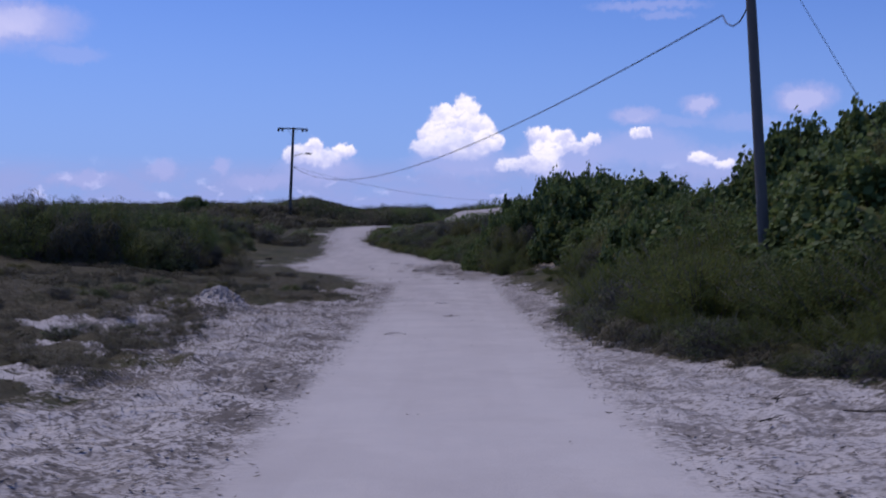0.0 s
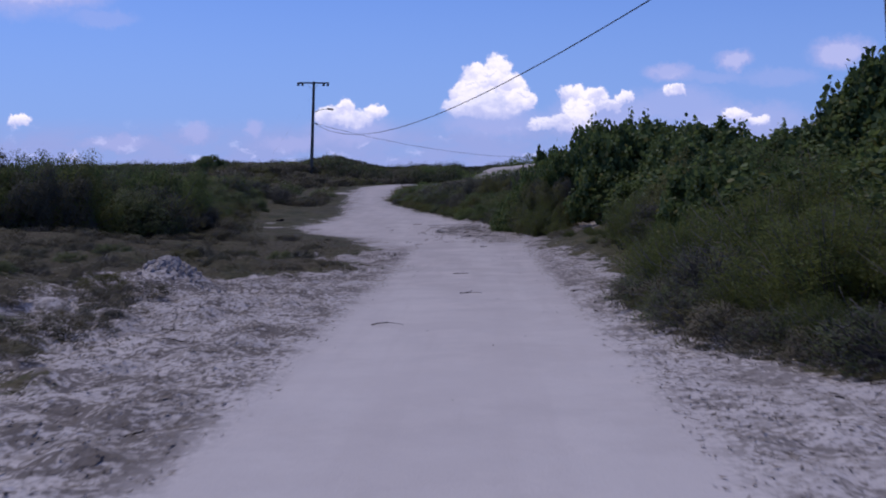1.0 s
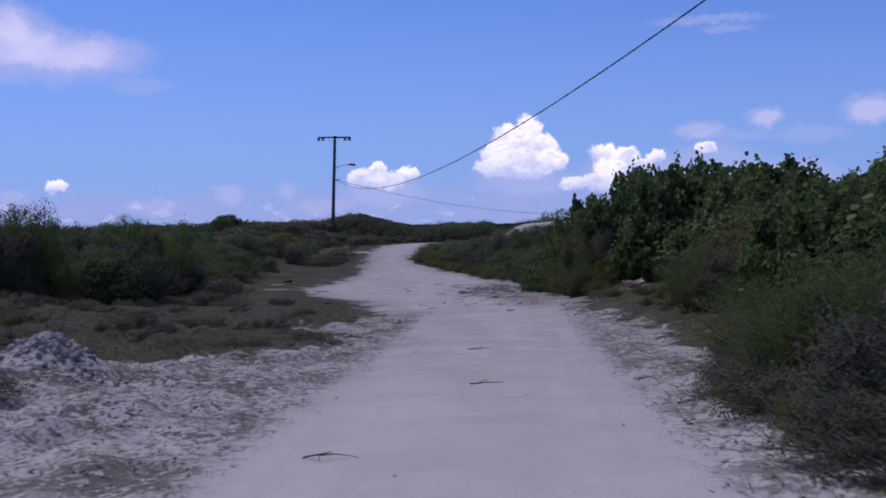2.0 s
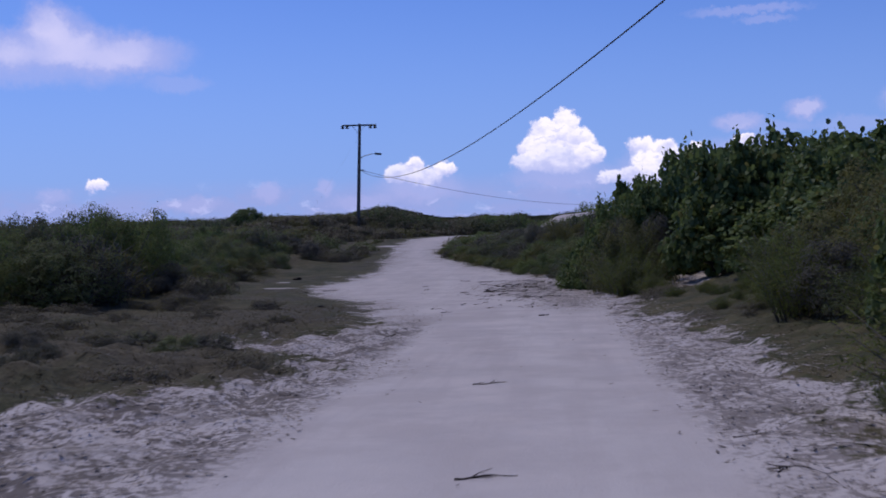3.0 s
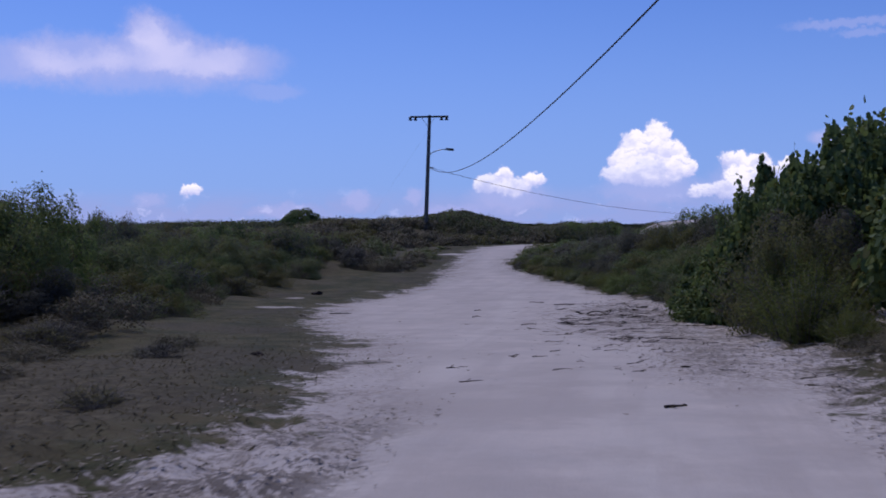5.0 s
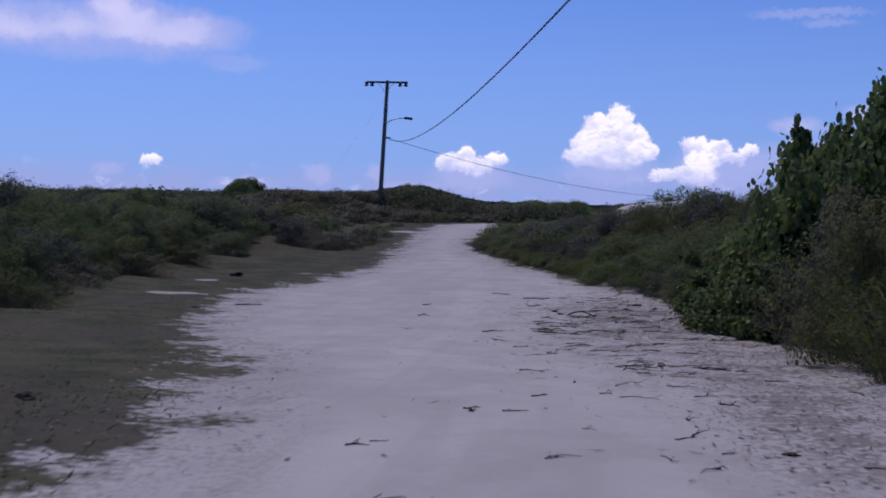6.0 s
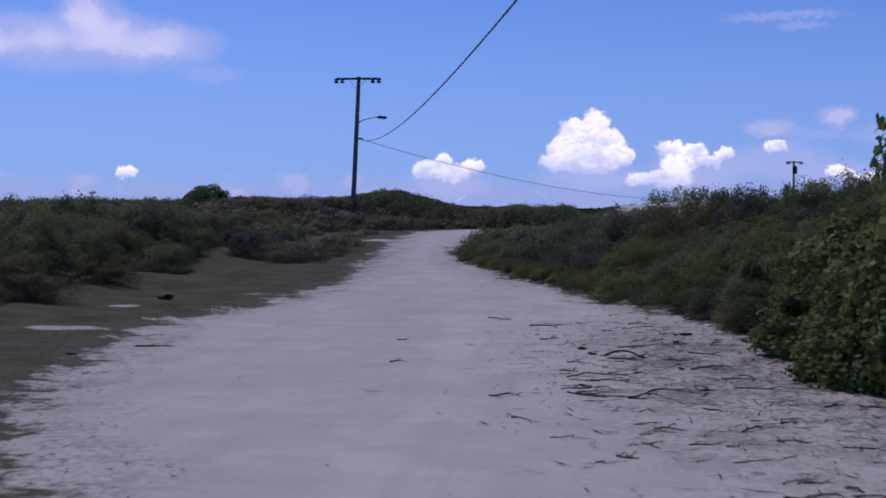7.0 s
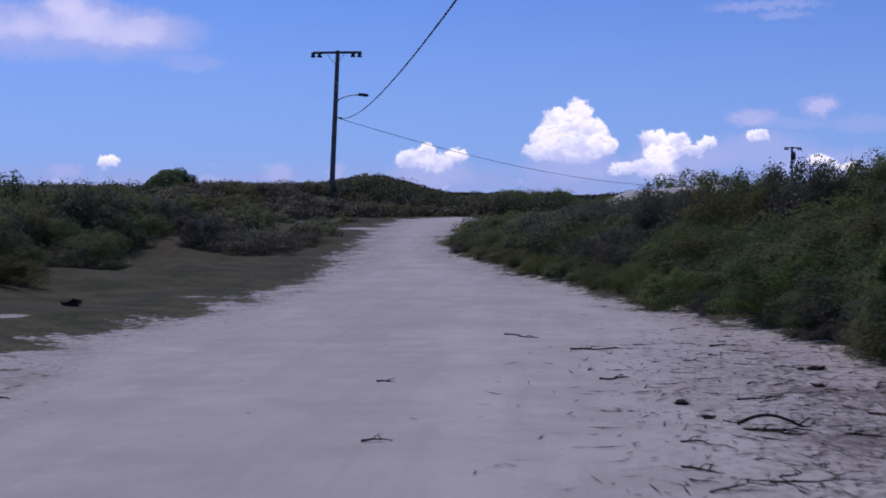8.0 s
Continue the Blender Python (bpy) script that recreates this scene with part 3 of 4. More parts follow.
LABELS = {
    "sea_grape_bush": ("dense sea grape bush with round green leaves", "bush"),
    "feathery_shrub": ("tall feathery yellow-green shrub beside the sand track", "shrub"),
    "bare_twig_shrub": ("low grey twiggy shrub with few leaves", "shrub"),
    "dry_heath_shrub": ("low brown half-dead heath shrub on sandy ground", "shrub"),
    "dune_scrub_bush": ("dark green small-leaved dune scrub bush", "bush"),
    "olive_scrub_bush": ("dull olive green dune scrub bush", "bush"),
}
stock = {}
for kind, seeds, coarse in (("sea_grape_bush", (1, 2, 3), False), ("feathery_shrub", (4, 5), False), ("bare_twig_shrub", (6, 7), False), ("dry_heath_shrub", (18, 19), False), ("dune_scrub_bush", (8, 9, 10), False), ("olive_scrub_bush", (11, 12), False),
                            ("dune_scrub_bush", (13, 14, 15), True), ("olive_scrub_bush", (16, 17), True)):
    stock[kind, coarse] = [make_shrub(kind, s, coarse) for s in seeds]
    for plant in stock[kind, coarse]:
        tagged(plant, LABELS[kind][0], LABELS[kind][1], {"bush": "scrub bushes on the dunes", "shrub": "shrubs along the track"}[LABELS[kind][1]])
used = {}
plant_rng = rng_of(77)


def table(ys, ds, rows):
    """Heights over a coarse plan: a row for each y, a column for each distance from the sand's edge."""
    ys, ds, rows = np.array(ys, float), np.array(ds, float), np.array(rows, float)

    def value(y, d):
        k = np.clip(np.searchsorted(ys, y) - 1, 0, len(ys) - 2)
        f = np.clip((y - ys[k]) / (ys[k + 1] - ys[k]), 0, 1)
        return float((1 - f) * np.interp(d, ds, rows[k]) + f * np.interp(d, ds, rows[k + 1]))

    return value


# how high the scrub's canopy stands
canopy_right = table([12, 21, 27, 30.4, 33, 37, 40, 43.5, 48, 53.8, 56, 60, 70, 82, 94, 110], [1, 3, 5, 7, 9, 12], [
    [1.7, 2.2, 3.2, 3.6, 3.8, 4.0], [1.7, 2.1, 3.5, 4.0, 4.2, 4.3], [1.8, 2.2, 2.9, 4.2, 4.8, 5.0], [1.9, 2.3, 3.3, 4.6, 5.0, 5.2], [1.8, 2.4, 2.5, 2.9, 3.6, 4.2], [1.6, 2.5, 2.6, 2.7, 2.8, 3.2], [1.6, 2.9, 2.9, 2.8, 2.8, 3.2], [2.0, 3.5, 3.9, 3.2, 2.9, 3.2], [2.2, 3.2, 3.7, 3.6, 3.0, 3.4], [1.7, 2.8, 4.1, 3.9, 3.3, 3.3],
    [1.5, 2.4, 3.2, 3.4, 3.5, 3.4], [1.4, 2.0, 2.6, 3.4, 3.8, 3.6], [1.6, 1.9, 2.1, 2.3, 2.6, 3.4], [1.9, 2.0, 2.0, 2.1, 2.2, 2.8], [2.2, 2.2, 2.1, 2.1, 2.3, 3.2], [2.8, 2.9, 3.0, 3.2, 3.7, 4.1]])
canopy_left = table([14, 27, 33, 40, 48, 56, 65, 76, 88, 100, 118], [2, 4, 6, 9, 13, 18], [
    [1.0, 1.3, 1.9, 2.3, 2.6, 2.8], [1.0, 1.6, 2.4, 2.6, 2.8, 3.0], [1.0, 1.8, 2.5, 2.6, 2.8, 3.0], [1.0, 1.7, 2.2, 2.7, 2.9, 3.1], [1.0, 1.8, 2.3, 2.8, 3.0, 3.2], [1.2, 1.8, 2.3, 2.8, 3.1, 3.3], [1.2, 1.9, 2.1, 2.5, 3.0, 3.2],
    [1.7, 2.3, 2.6, 2.5, 2.8, 3.3], [1.9, 2.0, 2.2, 2.4, 2.8, 3.4], [2.1, 2.2, 2.4, 2.5, 3.0, 3.4], [3.6, 4.0, 4.1, 4.1, 4.2, 4.2]])


def canopy(x, y):
    dl, dr = float(left_edge(y)) - x, x - float(right_edge(y))
    return canopy_right(y, dr) if dr > dl else canopy_left(y, dl)


# the far ridge's crest, by the distance along it, as the scrub tops it
crest = lerp_table([(-40, 3.8), (-25, 3.73), (-20, 3.9), (-18, 3.75), (-14.1, 3.8), (-13.4, 3.96), (-12.4, 4.26), (-11.2, 4.25), (-10.7, 4.12), (-10.2, 3.75), (-9.1, 3.55), (-8.4, 3.29), (-7.75, 3.09), (-7.1, 3.02), (-5.3, 3.18), (-4.0, 3.37), (-3.2, 3.2), (-1.5, 3.37), (-1.0, 3.0), (-0.5, 2.8), (0.4, 2.87), (1.2, 3.2), (2, 3.3), (40, 3.6)])


def ridge_top(x, y):
    k = (np.asarray(y, float) - 30) / 78
    return 1.3 + (crest(-0.5 + (np.asarray(x, float) + 0.5) / k) - 1.3) * k


def swell(x, y):
    """Drifts of taller and lower scrub, about -1 to 1."""
    return max(-1.0, min(1.0, 2.2 * noise.noise(Vector((x * 0.42, y * 0.34, 3.1)))))


BARE = ((-9.4, 97.5, 0.9), (-9.0, 95.8, 0.8), (-10.6, 99.5, 0.8), (3.5, 42.6, 0.75), (3.6, 44.0, 0.8), (-5.0, 16.9, 0.75), (-4.2, 11.6, 0.4), (-12.6, 100.5, 1.3), (3.9, 45.6, 1.0), (4.5, 45.0, 0.7), (-4.0, 21.9, 1.1), (-3.2, 20.7, 0.9), (-12.2, 98.3, 1.0), (-11.3, 96.4, 0.7))


FAR_CROWNS = {"dune_scrub_bush": [], "olive_scrub_bush": [], "dry_heath_shrub": [], "bare_twig_shrub": []}


def put_plant(kind, x, y, size=1.0, reach=1.0, sink=0.05, top=None):
    """Set a plant on the ground, grown to the canopy's height; the first of each stock is moved, later ones are copies."""
    if any(math.hypot(x - a, y - b) < r for a, b, r in BARE):
        return None
    far_off = y > 76 and kind in FAR_CROWNS
    coarse = (kind, True) in stock and (y > 68 or abs(x) > 15)
    pool = stock[kind, coarse]
    k = used.get((kind, coarse), 0)
    if not far_off:
        used[kind, coarse] = k + 1
    model = pool[k % len(pool)]
    want = max((canopy(x, y) - ground_z(x, y)) * reach * (0.93 + 0.16 * swell(x, y)) * plant_rng.uniform(0.62, 1.08), 0.22)
    if top is not None:
        want = max(top - ground_z(x, y), 0.3)
    grown = want / NATIVE[model.name]
    size = min(size, grown * 1.5)
    m = pose(x, y, ground_z(x, y) - sink, plant_rng.uniform(-5, 5), plant_rng.uniform(-5, 5), plant_rng.uniform(0, 360)) @ Matrix.Diagonal((size, size, min(grown, size * 1.7), 1))
    if far_off:
        FAR_CROWNS[kind].append(m)
        return None
    if k < len(pool):
        model.matrix_basis = m
        return model
    return copy_thing(model, m @ Matrix.Diagonal((*(1 / v for v in model.scale), 1)))


def row_of(kinds, side, y0, y1, step, d0, d1, size=(0.8, 1.2), reach=(0.8, 1.03)):
    """Plants along one side, d0 to d1 metres beyond the sand's edge."""
    y = y0
    while y < y1:
        d = plant_rng.uniform(d0, d1)
        yy = y + plant_rng.uniform(-0.3, 0.3) * step
        x = (right_edge(yy) + d) if side > 0 else (left_edge(yy) - d)
        drift = 0.5 + 0.9 * noise.noise(Vector((float(x) * 0.3, yy * 0.3, 9.7))) + plant_rng.uniform(-0.22, 0.22)
        kind = kinds[int(np.clip(drift * len(kinds), 0, len(kinds) - 1))]
        put_plant(kind, float(x), yy, plant_rng.uniform(*size), plant_rng.uniform(*reach))
        y += step * plant_rng.uniform(0.8, 1.2)


S, O, G, F, B, H = "dune_scrub_bush", "olive_scrub_bush", "sea_grape_bush", "feathery_shrub", "bare_twig_shrub", "dry_heath_shrub"
# right of the track, near stretch: feathery shrubs, then broad-leaved bushes on the rising dune
row_of([H, B, F, H], 1, 11.5, 24.0, 0.33, 0.1, 0.55, (0.5, 0.75), (0.2, 0.4))
row_of([F, F, B], 1, 12.5, 24.5, 0.6, 0.6, 1.2, (0.7, 0.95), (0.45, 0.75))
row_of([F], 1, 11.5, 24.5, 0.7, 1.3, 2.6, (0.9, 1.15), (0.75, 1.0))
row_of([F, G, S, F], 1, 11, 27, 0.8, 2.6, 4.4, (0.95, 1.2))
row_of([G, S], 1, 13, 30, 1.1, 4.4, 6.5, (1.0, 1.3))
row_of([G], 1, 20, 36, 1.2, 6.5, 9.5, (1.2, 1.5))
row_of([F, O, F], 1, 25.5, 33, 0.7, 1.1, 2.0, (0.6, 0.9), (0.4, 0.75))
row_of([S, F, G, S, F], 1, 26, 36, 0.8, 1.6, 2.8, (0.7, 0.95), (0.4, 0.7))
row_of([S, S, O, O, B], 1, 26, 34, 0.8, 3.0, 4.6, (0.9, 1.2), (0.85, 1.08))
row_of([G, G, G, S], 1, 33, 43.5, 0.75, 2.9, 4.4, (0.85, 1.1), (0.82, 1.05))
row_of([G], 1, 29, 44, 0.9, 4.4, 6.0, (0.9, 1.15), (0.78, 1.02))
row_of([G], 1, 30, 46, 1.2, 6.0, 9.0, (1.1, 1.4), (0.8, 1.02))
row_of([F, F, F, H], 1, 32, 38, 0.3, 0.5, 2.6, (0.4, 0.6), (0.10, 0.22))
row_of([H, F], 1, 38, 41.5, 0.4, 0.3, 0.9, (0.3, 0.5), (0.08, 0.16))
row_of([G, S, S], 1, 47.5, 52.2, 0.6, 1.3, 1.8, (0.65, 0.8), (0.6, 0.9))
row_of([G], 1, 47.6, 53.5, 0.55, 1.9, 3.6, (0.9, 1.1), (0.68, 0.82))
row_of([G], 1, 44.8, 57, 0.8, 3.6, 6.2, (1.0, 1.3), (0.78, 0.94))
row_of([G, S], 1, 44, 60, 1.1, 6.2, 10, (1.0, 1.3))
row_of([O, F, S, O], 1, 49.5, 78, 0.45, 0.4, 0.9, (0.45, 0.65), (0.25, 0.45))
row_of([S, O, F, B, O], 1, 53.5, 80, 0.6, 1.0, 1.9, (0.65, 0.9), (0.4, 0.7))
row_of([S, S, O, B, O], 1, 54, 84, 0.7, 1.9, 3.4, (0.8, 1.1), (0.6, 0.9))
row_of([S, H, S, O, S], 1, 55, 92, 0.75, 3.2, 6.0, (0.85, 1.2), (0.75, 1.02))
row_of([S, O], 1, 56, 96, 0.9, 6.0, 10.5, (0.9, 1.2))
row_of([S, O], 1, 78, 97, 0.7, 0.6, 1.6, (0.5, 0.8), (0.4, 0.8))
# left of the track: open turf with low sprigs, then scrub
row_of([H, H, B, O], -1, 12, 31, 0.42, 0.5, 3.5, (0.4, 0.7), (0.1, 0.3))
row_of([H, H, H, O], -1, 11, 25, 0.3, 2.4, 6.5, (0.6, 1.0), (0.15, 0.4))
row_of([H], -1, 11, 22, 0.4, 0.4, 2.2, (0.4, 0.7), (0.08, 0.2))
row_of([H, H, B], -1, 28, 41, 0.3, 1.0, 8.5, (0.45, 0.8), (0.04, 0.11))
row_of([H, H, O], -1, 22, 34, 0.28, 4.5, 9.0, (0.6, 1.0), (0.08, 0.19))
row_of([B, H, O], -1, 40.5, 47, 0.5, 3.2, 4.6, (0.5, 0.8), (0.25, 0.5))
row_of([O, S, B, O], -1, 39.5, 47, 0.45, 4.8, 6.6, (0.7, 1.1), (0.55, 0.95))
row_of([S, O], -1, 38.5, 50, 0.6, 6.0, 9.0, (0.9, 1.2), (0.75, 1.0))
row_of([S, O], -1, 36, 50, 0.9, 9.0, 13.0, (0.9, 1.3))
row_of([B, O, H, O], -1, 46, 57, 0.6, 2.7, 3.6, (0.5, 0.8), (0.25, 0.55))
row_of([S, S, O, O, B], -1, 46, 57, 0.6, 3.6, 5.0, (0.7, 1.0), (0.6, 0.95))
row_of([B, O, H, O], -1, 57, 66, 0.7, 3.9, 4.7, (0.5, 0.8), (0.25, 0.6))
row_of([S, S, O, O, B], -1, 57, 66, 0.6, 4.7, 6.2, (0.7, 1.0), (0.6, 0.95))
row_of([B, O, H, O], -1, 66, 75, 0.7, 5.0, 6.2, (0.5, 0.8), (0.3, 0.7))
row_of([O, B, H], -1, 70.5, 75, 0.6, 2.8, 3.8, (0.4, 0.6), (0.25, 0.5))
row_of([S, S, O], -1, 44, 84, 0.85, 5.8, 8.4, (0.8, 1.2), (0.75, 1.02))
row_of([S, O], -1, 48, 98, 0.85, 8.4, 13.0, (0.9, 1.3))
row_of([B, H, O], -1, 70, 103, 0.6, 1.2, 4.5, (0.5, 0.8), (0.35, 0.8))
row_of([S, H, O, S], -1, 76, 104, 0.7, 4.0, 8.0, (0.7, 1.0), (0.6, 1.0))
row_of([S, O, S, H], -1, 62, 104, 0.4, 6.0, 13.0, (0.8, 1.2), (0.8, 1.02))
row_of([F, O, B, O], 1, 41.0, 45.8, 0.35, 0.15, 0.6, (0.4, 0.6), (0.3, 0.6))
# broad-leaved bushes leaning over the sand where the dune comes nearest
for x, y, up in ((2.1, 47.4, 2.0), (2.35, 47.3, 2.75), (2.8, 48.0, 3.05), (2.4, 48.8, 1.9), (2.8, 49.0, 2.3), (2.3, 50.3, 1.7), (2.7, 50.6, 1.9), (2.05, 47.0, 1.2), (2.1, 47.9, 1.1), (4.3, 27.5, 2.5), (4.9, 28.4, 2.8), (4.6, 26.4, 2.4)):
    put_plant(G, x, y, 0.68, top=0.83 * up)
# low boughs of broad leaves lying over the sand's edge
for x, y, up in ((1.6, 47.0, 0.95), (1.75, 47.6, 1.3), (1.5, 48.2, 0.9), (1.95, 46.8, 1.15), (1.6, 49.2, 1.0), (1.45, 47.5, 0.7), (1.35, 50.2, 0.8)):
    put_plant(G, x, y, 0.5, top=up)
# a thin leader of leaves that tops the scrub
put_plant(G, 1.5, 54.5, 0.3, top=2.3)
# the crowns that stand highest over the dune
for x, y, up in ((4.4, 43.4, 3.35), (5.1, 43.6, 3.5), (6.0, 43.7, 3.8), (6.6, 43.4, 3.5), (5.9, 40.2, 3.1), (6.8, 40.0, 2.95), (7.5, 40.4, 2.8), (8.2, 40.0, 3.1),
                 (2.96, 48.5, 2.75), (3.6, 48.6, 3.05), (3.2, 51.7, 3.3), (4.2, 52.4, 3.65), (5.0, 53.2, 4.0), (5.6, 53.8, 4.2), (6.1, 54.6, 4.4), (6.9, 53.6, 4.2),
                 (7.6, 30.2, 3.1), (8.0, 30.4, 3.9), (8.6, 30.4, 4.1), (9.2, 30.6, 4.45), (9.8, 30.3, 4.8), (10.5, 30.6, 4.85), (11.2, 30.5, 4.95), (7.3, 32.0, 3.05)):
    put_plant(G, x, y, 1.08 if up > 3.3 else 0.88, top=up - 0.12)
# fine-leaved and twiggy shrubs in front of the broad-leaved ones
for kind, x, y, up in ((F, 2.2, 42.0, 1.1), (F, 2.25, 43.3, 1.35), (B, 2.5, 44.6, 1.6), (B, 2.3, 45.4, 1.3), (O, 2.9, 45.7, 1.9), (B, 2.1, 46.0, 1.1), (O, 2.4, 43.9, 1.8)):
    put_plant(kind, x, y, 0.8, top=up)
# low heath on the hill by the lamp pole
for _ in range(330):
    x, y = plant_rng.uniform(-19, -4.5), plant_rng.uniform(88, 110)
    if float(left_edge(y)) - x > 0.8:
        put_plant([H, H, O, H][int(plant_rng.integers(0, 4))], x, y, plant_rng.uniform(0.55, 0.95), top=min(ground_z(x, y) + plant_rng.uniform(0.3, 1.0), float(ridge_top(x, y)) - 0.1) if y > 96 else ground_z(x, y) + plant_rng.uniform(0.3, 0.8))
# bushes on and before the bare dune
for x, y, up in ((3.4, 102.4, 4.0), (4.0, 102.1, 3.95), (4.8, 101.8, 4.3), (5.6, 102.2, 4.1), (6.6, 102.0, 3.9), (7.7, 102.3, 3.8), (9.0, 102.0, 3.7)):
    put_plant(S, x, y, 0.8, top=up)
put_plant(S, 3.0, 96.6, 0.35, top=2.9)
for x, y, up in ((2.2, 98.0, 2.85), (4.3, 97.6, 2.95), (5.7, 97.4, 3.1), (0.8, 98.9, 2.6), (5.0, 98.8, 3.25)):
    put_plant(S, x, y, 0.4, top=up)
for k, (x, up) in enumerate(((0.2, 2.0), (0.7, 2.08), (1.2, 2.15), (1.7, 2.25), (2.2, 2.42), (2.6, 2.52), (3.1, 2.52), (3.6, 2.5), (4.1, 2.58), (4.6, 2.66), (5.3, 2.75), (6.1, 2.85), (7.0, 2.95), (8.0, 3.05))):
    put_plant((S, O, S)[k % 3], x, 66 + 1.5 * math.sin(2.3 * k), 0.9, top=up)
for x, y, up in ((-0.2, 90.5, 2.35), (0.7, 91.0, 2.5), (1.6, 90.4, 2.62), (2.5, 91.2, 2.75), (3.4, 90.6, 2.85), (4.3, 91.2, 2.95), (5.2, 90.7, 3.05), (6.2, 91.0, 3.15), (7.3, 90.6, 3.2), (8.4, 91.0, 3.3)):
    put_plant(S, x, y, 0.75, top=up)
# taller clumps over the left-hand scrub
for x, y, up in ((-9.8, 43.6, 2.75), (-9.2, 43.3, 2.35), (-10.5, 43.8, 2.55), (-11.2, 44.0, 2.35), (-11.9, 43.5, 2.2), (-10.0, 44.6, 2.65), (-12.6, 43.0, 2.1), (-9.4, 44.4, 2.6), (-10.3, 36.3, 2.65), (-11.0, 36.0, 2.85), (-11.7, 36.6, 2.8), (-12.5, 36.0, 2.75), (-10.8, 37.2, 2.7), (-13.3, 36.5, 2.7), (-11.9, 35.2, 2.5), (-10.6, 35.2, 2.2)):
    put_plant(S, x, y, 0.95, top=up + 0.12)

# bushes along the bare dune's top
for x, y, up in ((4.2, 106.0, 3.9), (5.6, 106.5, 4.3), (7.0, 106.0, 4.1), (8.6, 106.8, 3.9), (10.2, 106.0, 3.8), (3.0, 107.5, 3.6)):
    put_plant(S, x, y, 1.1, top=0.95 * up)

# single bushes that break the ridge's line
for _ in range(95):
    x, y = plant_rng.uniform(-32, 1.5), plant_rng.uniform(103.5, 113)
    if abs(x + 12.8) > 1.0 or y > 105:
        put_plant([S, O, S][int(plant_rng.integers(0, 3))], x, y, plant_rng.uniform(0.5, 1.0), top=float(ridge_top(x, y)) + plant_rng.uniform(-0.3, 0.12))
# the plants of the far slopes, too many and too small to tell apart
fc_rng = rng_of(91)
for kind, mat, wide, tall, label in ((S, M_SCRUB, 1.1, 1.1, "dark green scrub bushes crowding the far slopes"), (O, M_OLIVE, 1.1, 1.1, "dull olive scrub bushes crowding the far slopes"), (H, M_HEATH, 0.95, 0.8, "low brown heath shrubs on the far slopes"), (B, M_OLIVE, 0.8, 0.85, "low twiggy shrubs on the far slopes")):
    pts, nor, size = [], [], []
    for m in FAR_CROWNS[kind]:
        p, q, _ = crown_points(fc_rng, 30, 22, wide, tall, 0.0, 0.3)
        m3 = np.array(m.to_3x3())
        pts.append(p @ m3.T + np.array(m.translation)), nor.append(q @ np.linalg.inv(m3))
        size.append(fc_rng.uniform(0.045, 0.085, len(p)) * m.to_scale()[0])
    size = np.concatenate(size)
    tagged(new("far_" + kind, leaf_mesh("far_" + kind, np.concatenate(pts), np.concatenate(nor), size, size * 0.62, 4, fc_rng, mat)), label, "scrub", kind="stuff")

# far scrub, out to where nobody could count it
far_rng = rng_of(5)
n = 7000
fx, fy = far_rng.uniform(-70, 80, n), far_rng.uniform(-25, 190, n)
keep = ((left_edge(fy) - fx > 12) & (fy < 104)) | ((fx - right_edge(fy) > 9.5) & (fy < 100)) | (fy >= 100)
keep &= ~((np.abs(fx - 5.0) < 6.5) & (np.abs(fy - 101) < 5.0))
keep &= ~((np.abs(fx + 12.6) < 1.6) & (fy < 103.5))
fx, fy = fx[keep], fy[keep]
per = 90
size = far_rng.uniform(0.75, 1.3, len(fx))
out = far_rng.normal(size=(len(fx), per, 3))
out /= np.linalg.norm(out, axis=2, keepdims=True)
out[..., 2] = np.abs(out[..., 2])
near_rim = np.array([canopy(a, b) if b < 100 else 99.0 for a, b in zip(fx, fy)])
drift = np.array([noise.noise(Vector((a * 0.28, b * 0.2, 5.5))) for a, b in zip(fx, fy)])
rim = np.where(fy < 100, near_rim, ridge_top(fx, fy))
tops = rim - far_rng.uniform(0.05, 0.5, len(fx)) + 1.3 * np.minimum(drift, 0.0)
tall = np.clip(tops - height(fx, fy), 0.15, 1.5)
cen = np.stack([fx, fy, height(fx, fy)], 1)
pts = (cen[:, None] + out * np.stack([size * 1.15, size * 1.15, tall], 1)[:, None] * far_rng.uniform(0.75, 1.12, (len(fx), per, 1))).reshape(-1, 3)
nor = (out + 0.5 * far_rng.normal(size=out.shape) + np.array([0, 0, 0.6])).reshape(-1, 3)
ls = far_rng.uniform(0.05, 0.10, len(pts))
far_scrub = new("far_scrub", leaf_mesh("far_scrub", pts, nor, ls, ls * 0.6, 4, far_rng, M_RIDGE))
tagged(far_scrub, "dark green low scrub covering the distant dunes", "scrub", kind="stuff")

# close-set bushes along the ridge
rg_rng = rng_of(52)
rx, ry = rg_rng.uniform(-34, 16, 1500), rg_rng.uniform(100.5, 124, 1500)
rk = ~((np.abs(rx + 12.6) < 1.3) & (ry < 103.2)) & ~((np.abs(rx - 4.5) < 5.5) & (np.abs(ry - 100) < 4.0)) & ((left_edge(ry) - rx > 0.6) | (rx - right_edge(ry) > 0.6))
rx, ry = rx[rk], ry[rk]
rwide = rg_rng.uniform(0.45, 1.15, len(rx))
rtop = ridge_top(rx, ry) - 0.12 - rg_rng.uniform(0, 1, len(rx)) ** 1.5 * 0.9
rtall = np.clip(rtop - height(rx, ry), 0.12, 1.9)
rout = rg_rng.normal(size=(len(rx), 260, 3))
rout /= np.linalg.norm(rout, axis=2, keepdims=True)
rout[..., 2] = np.abs(rout[..., 2])
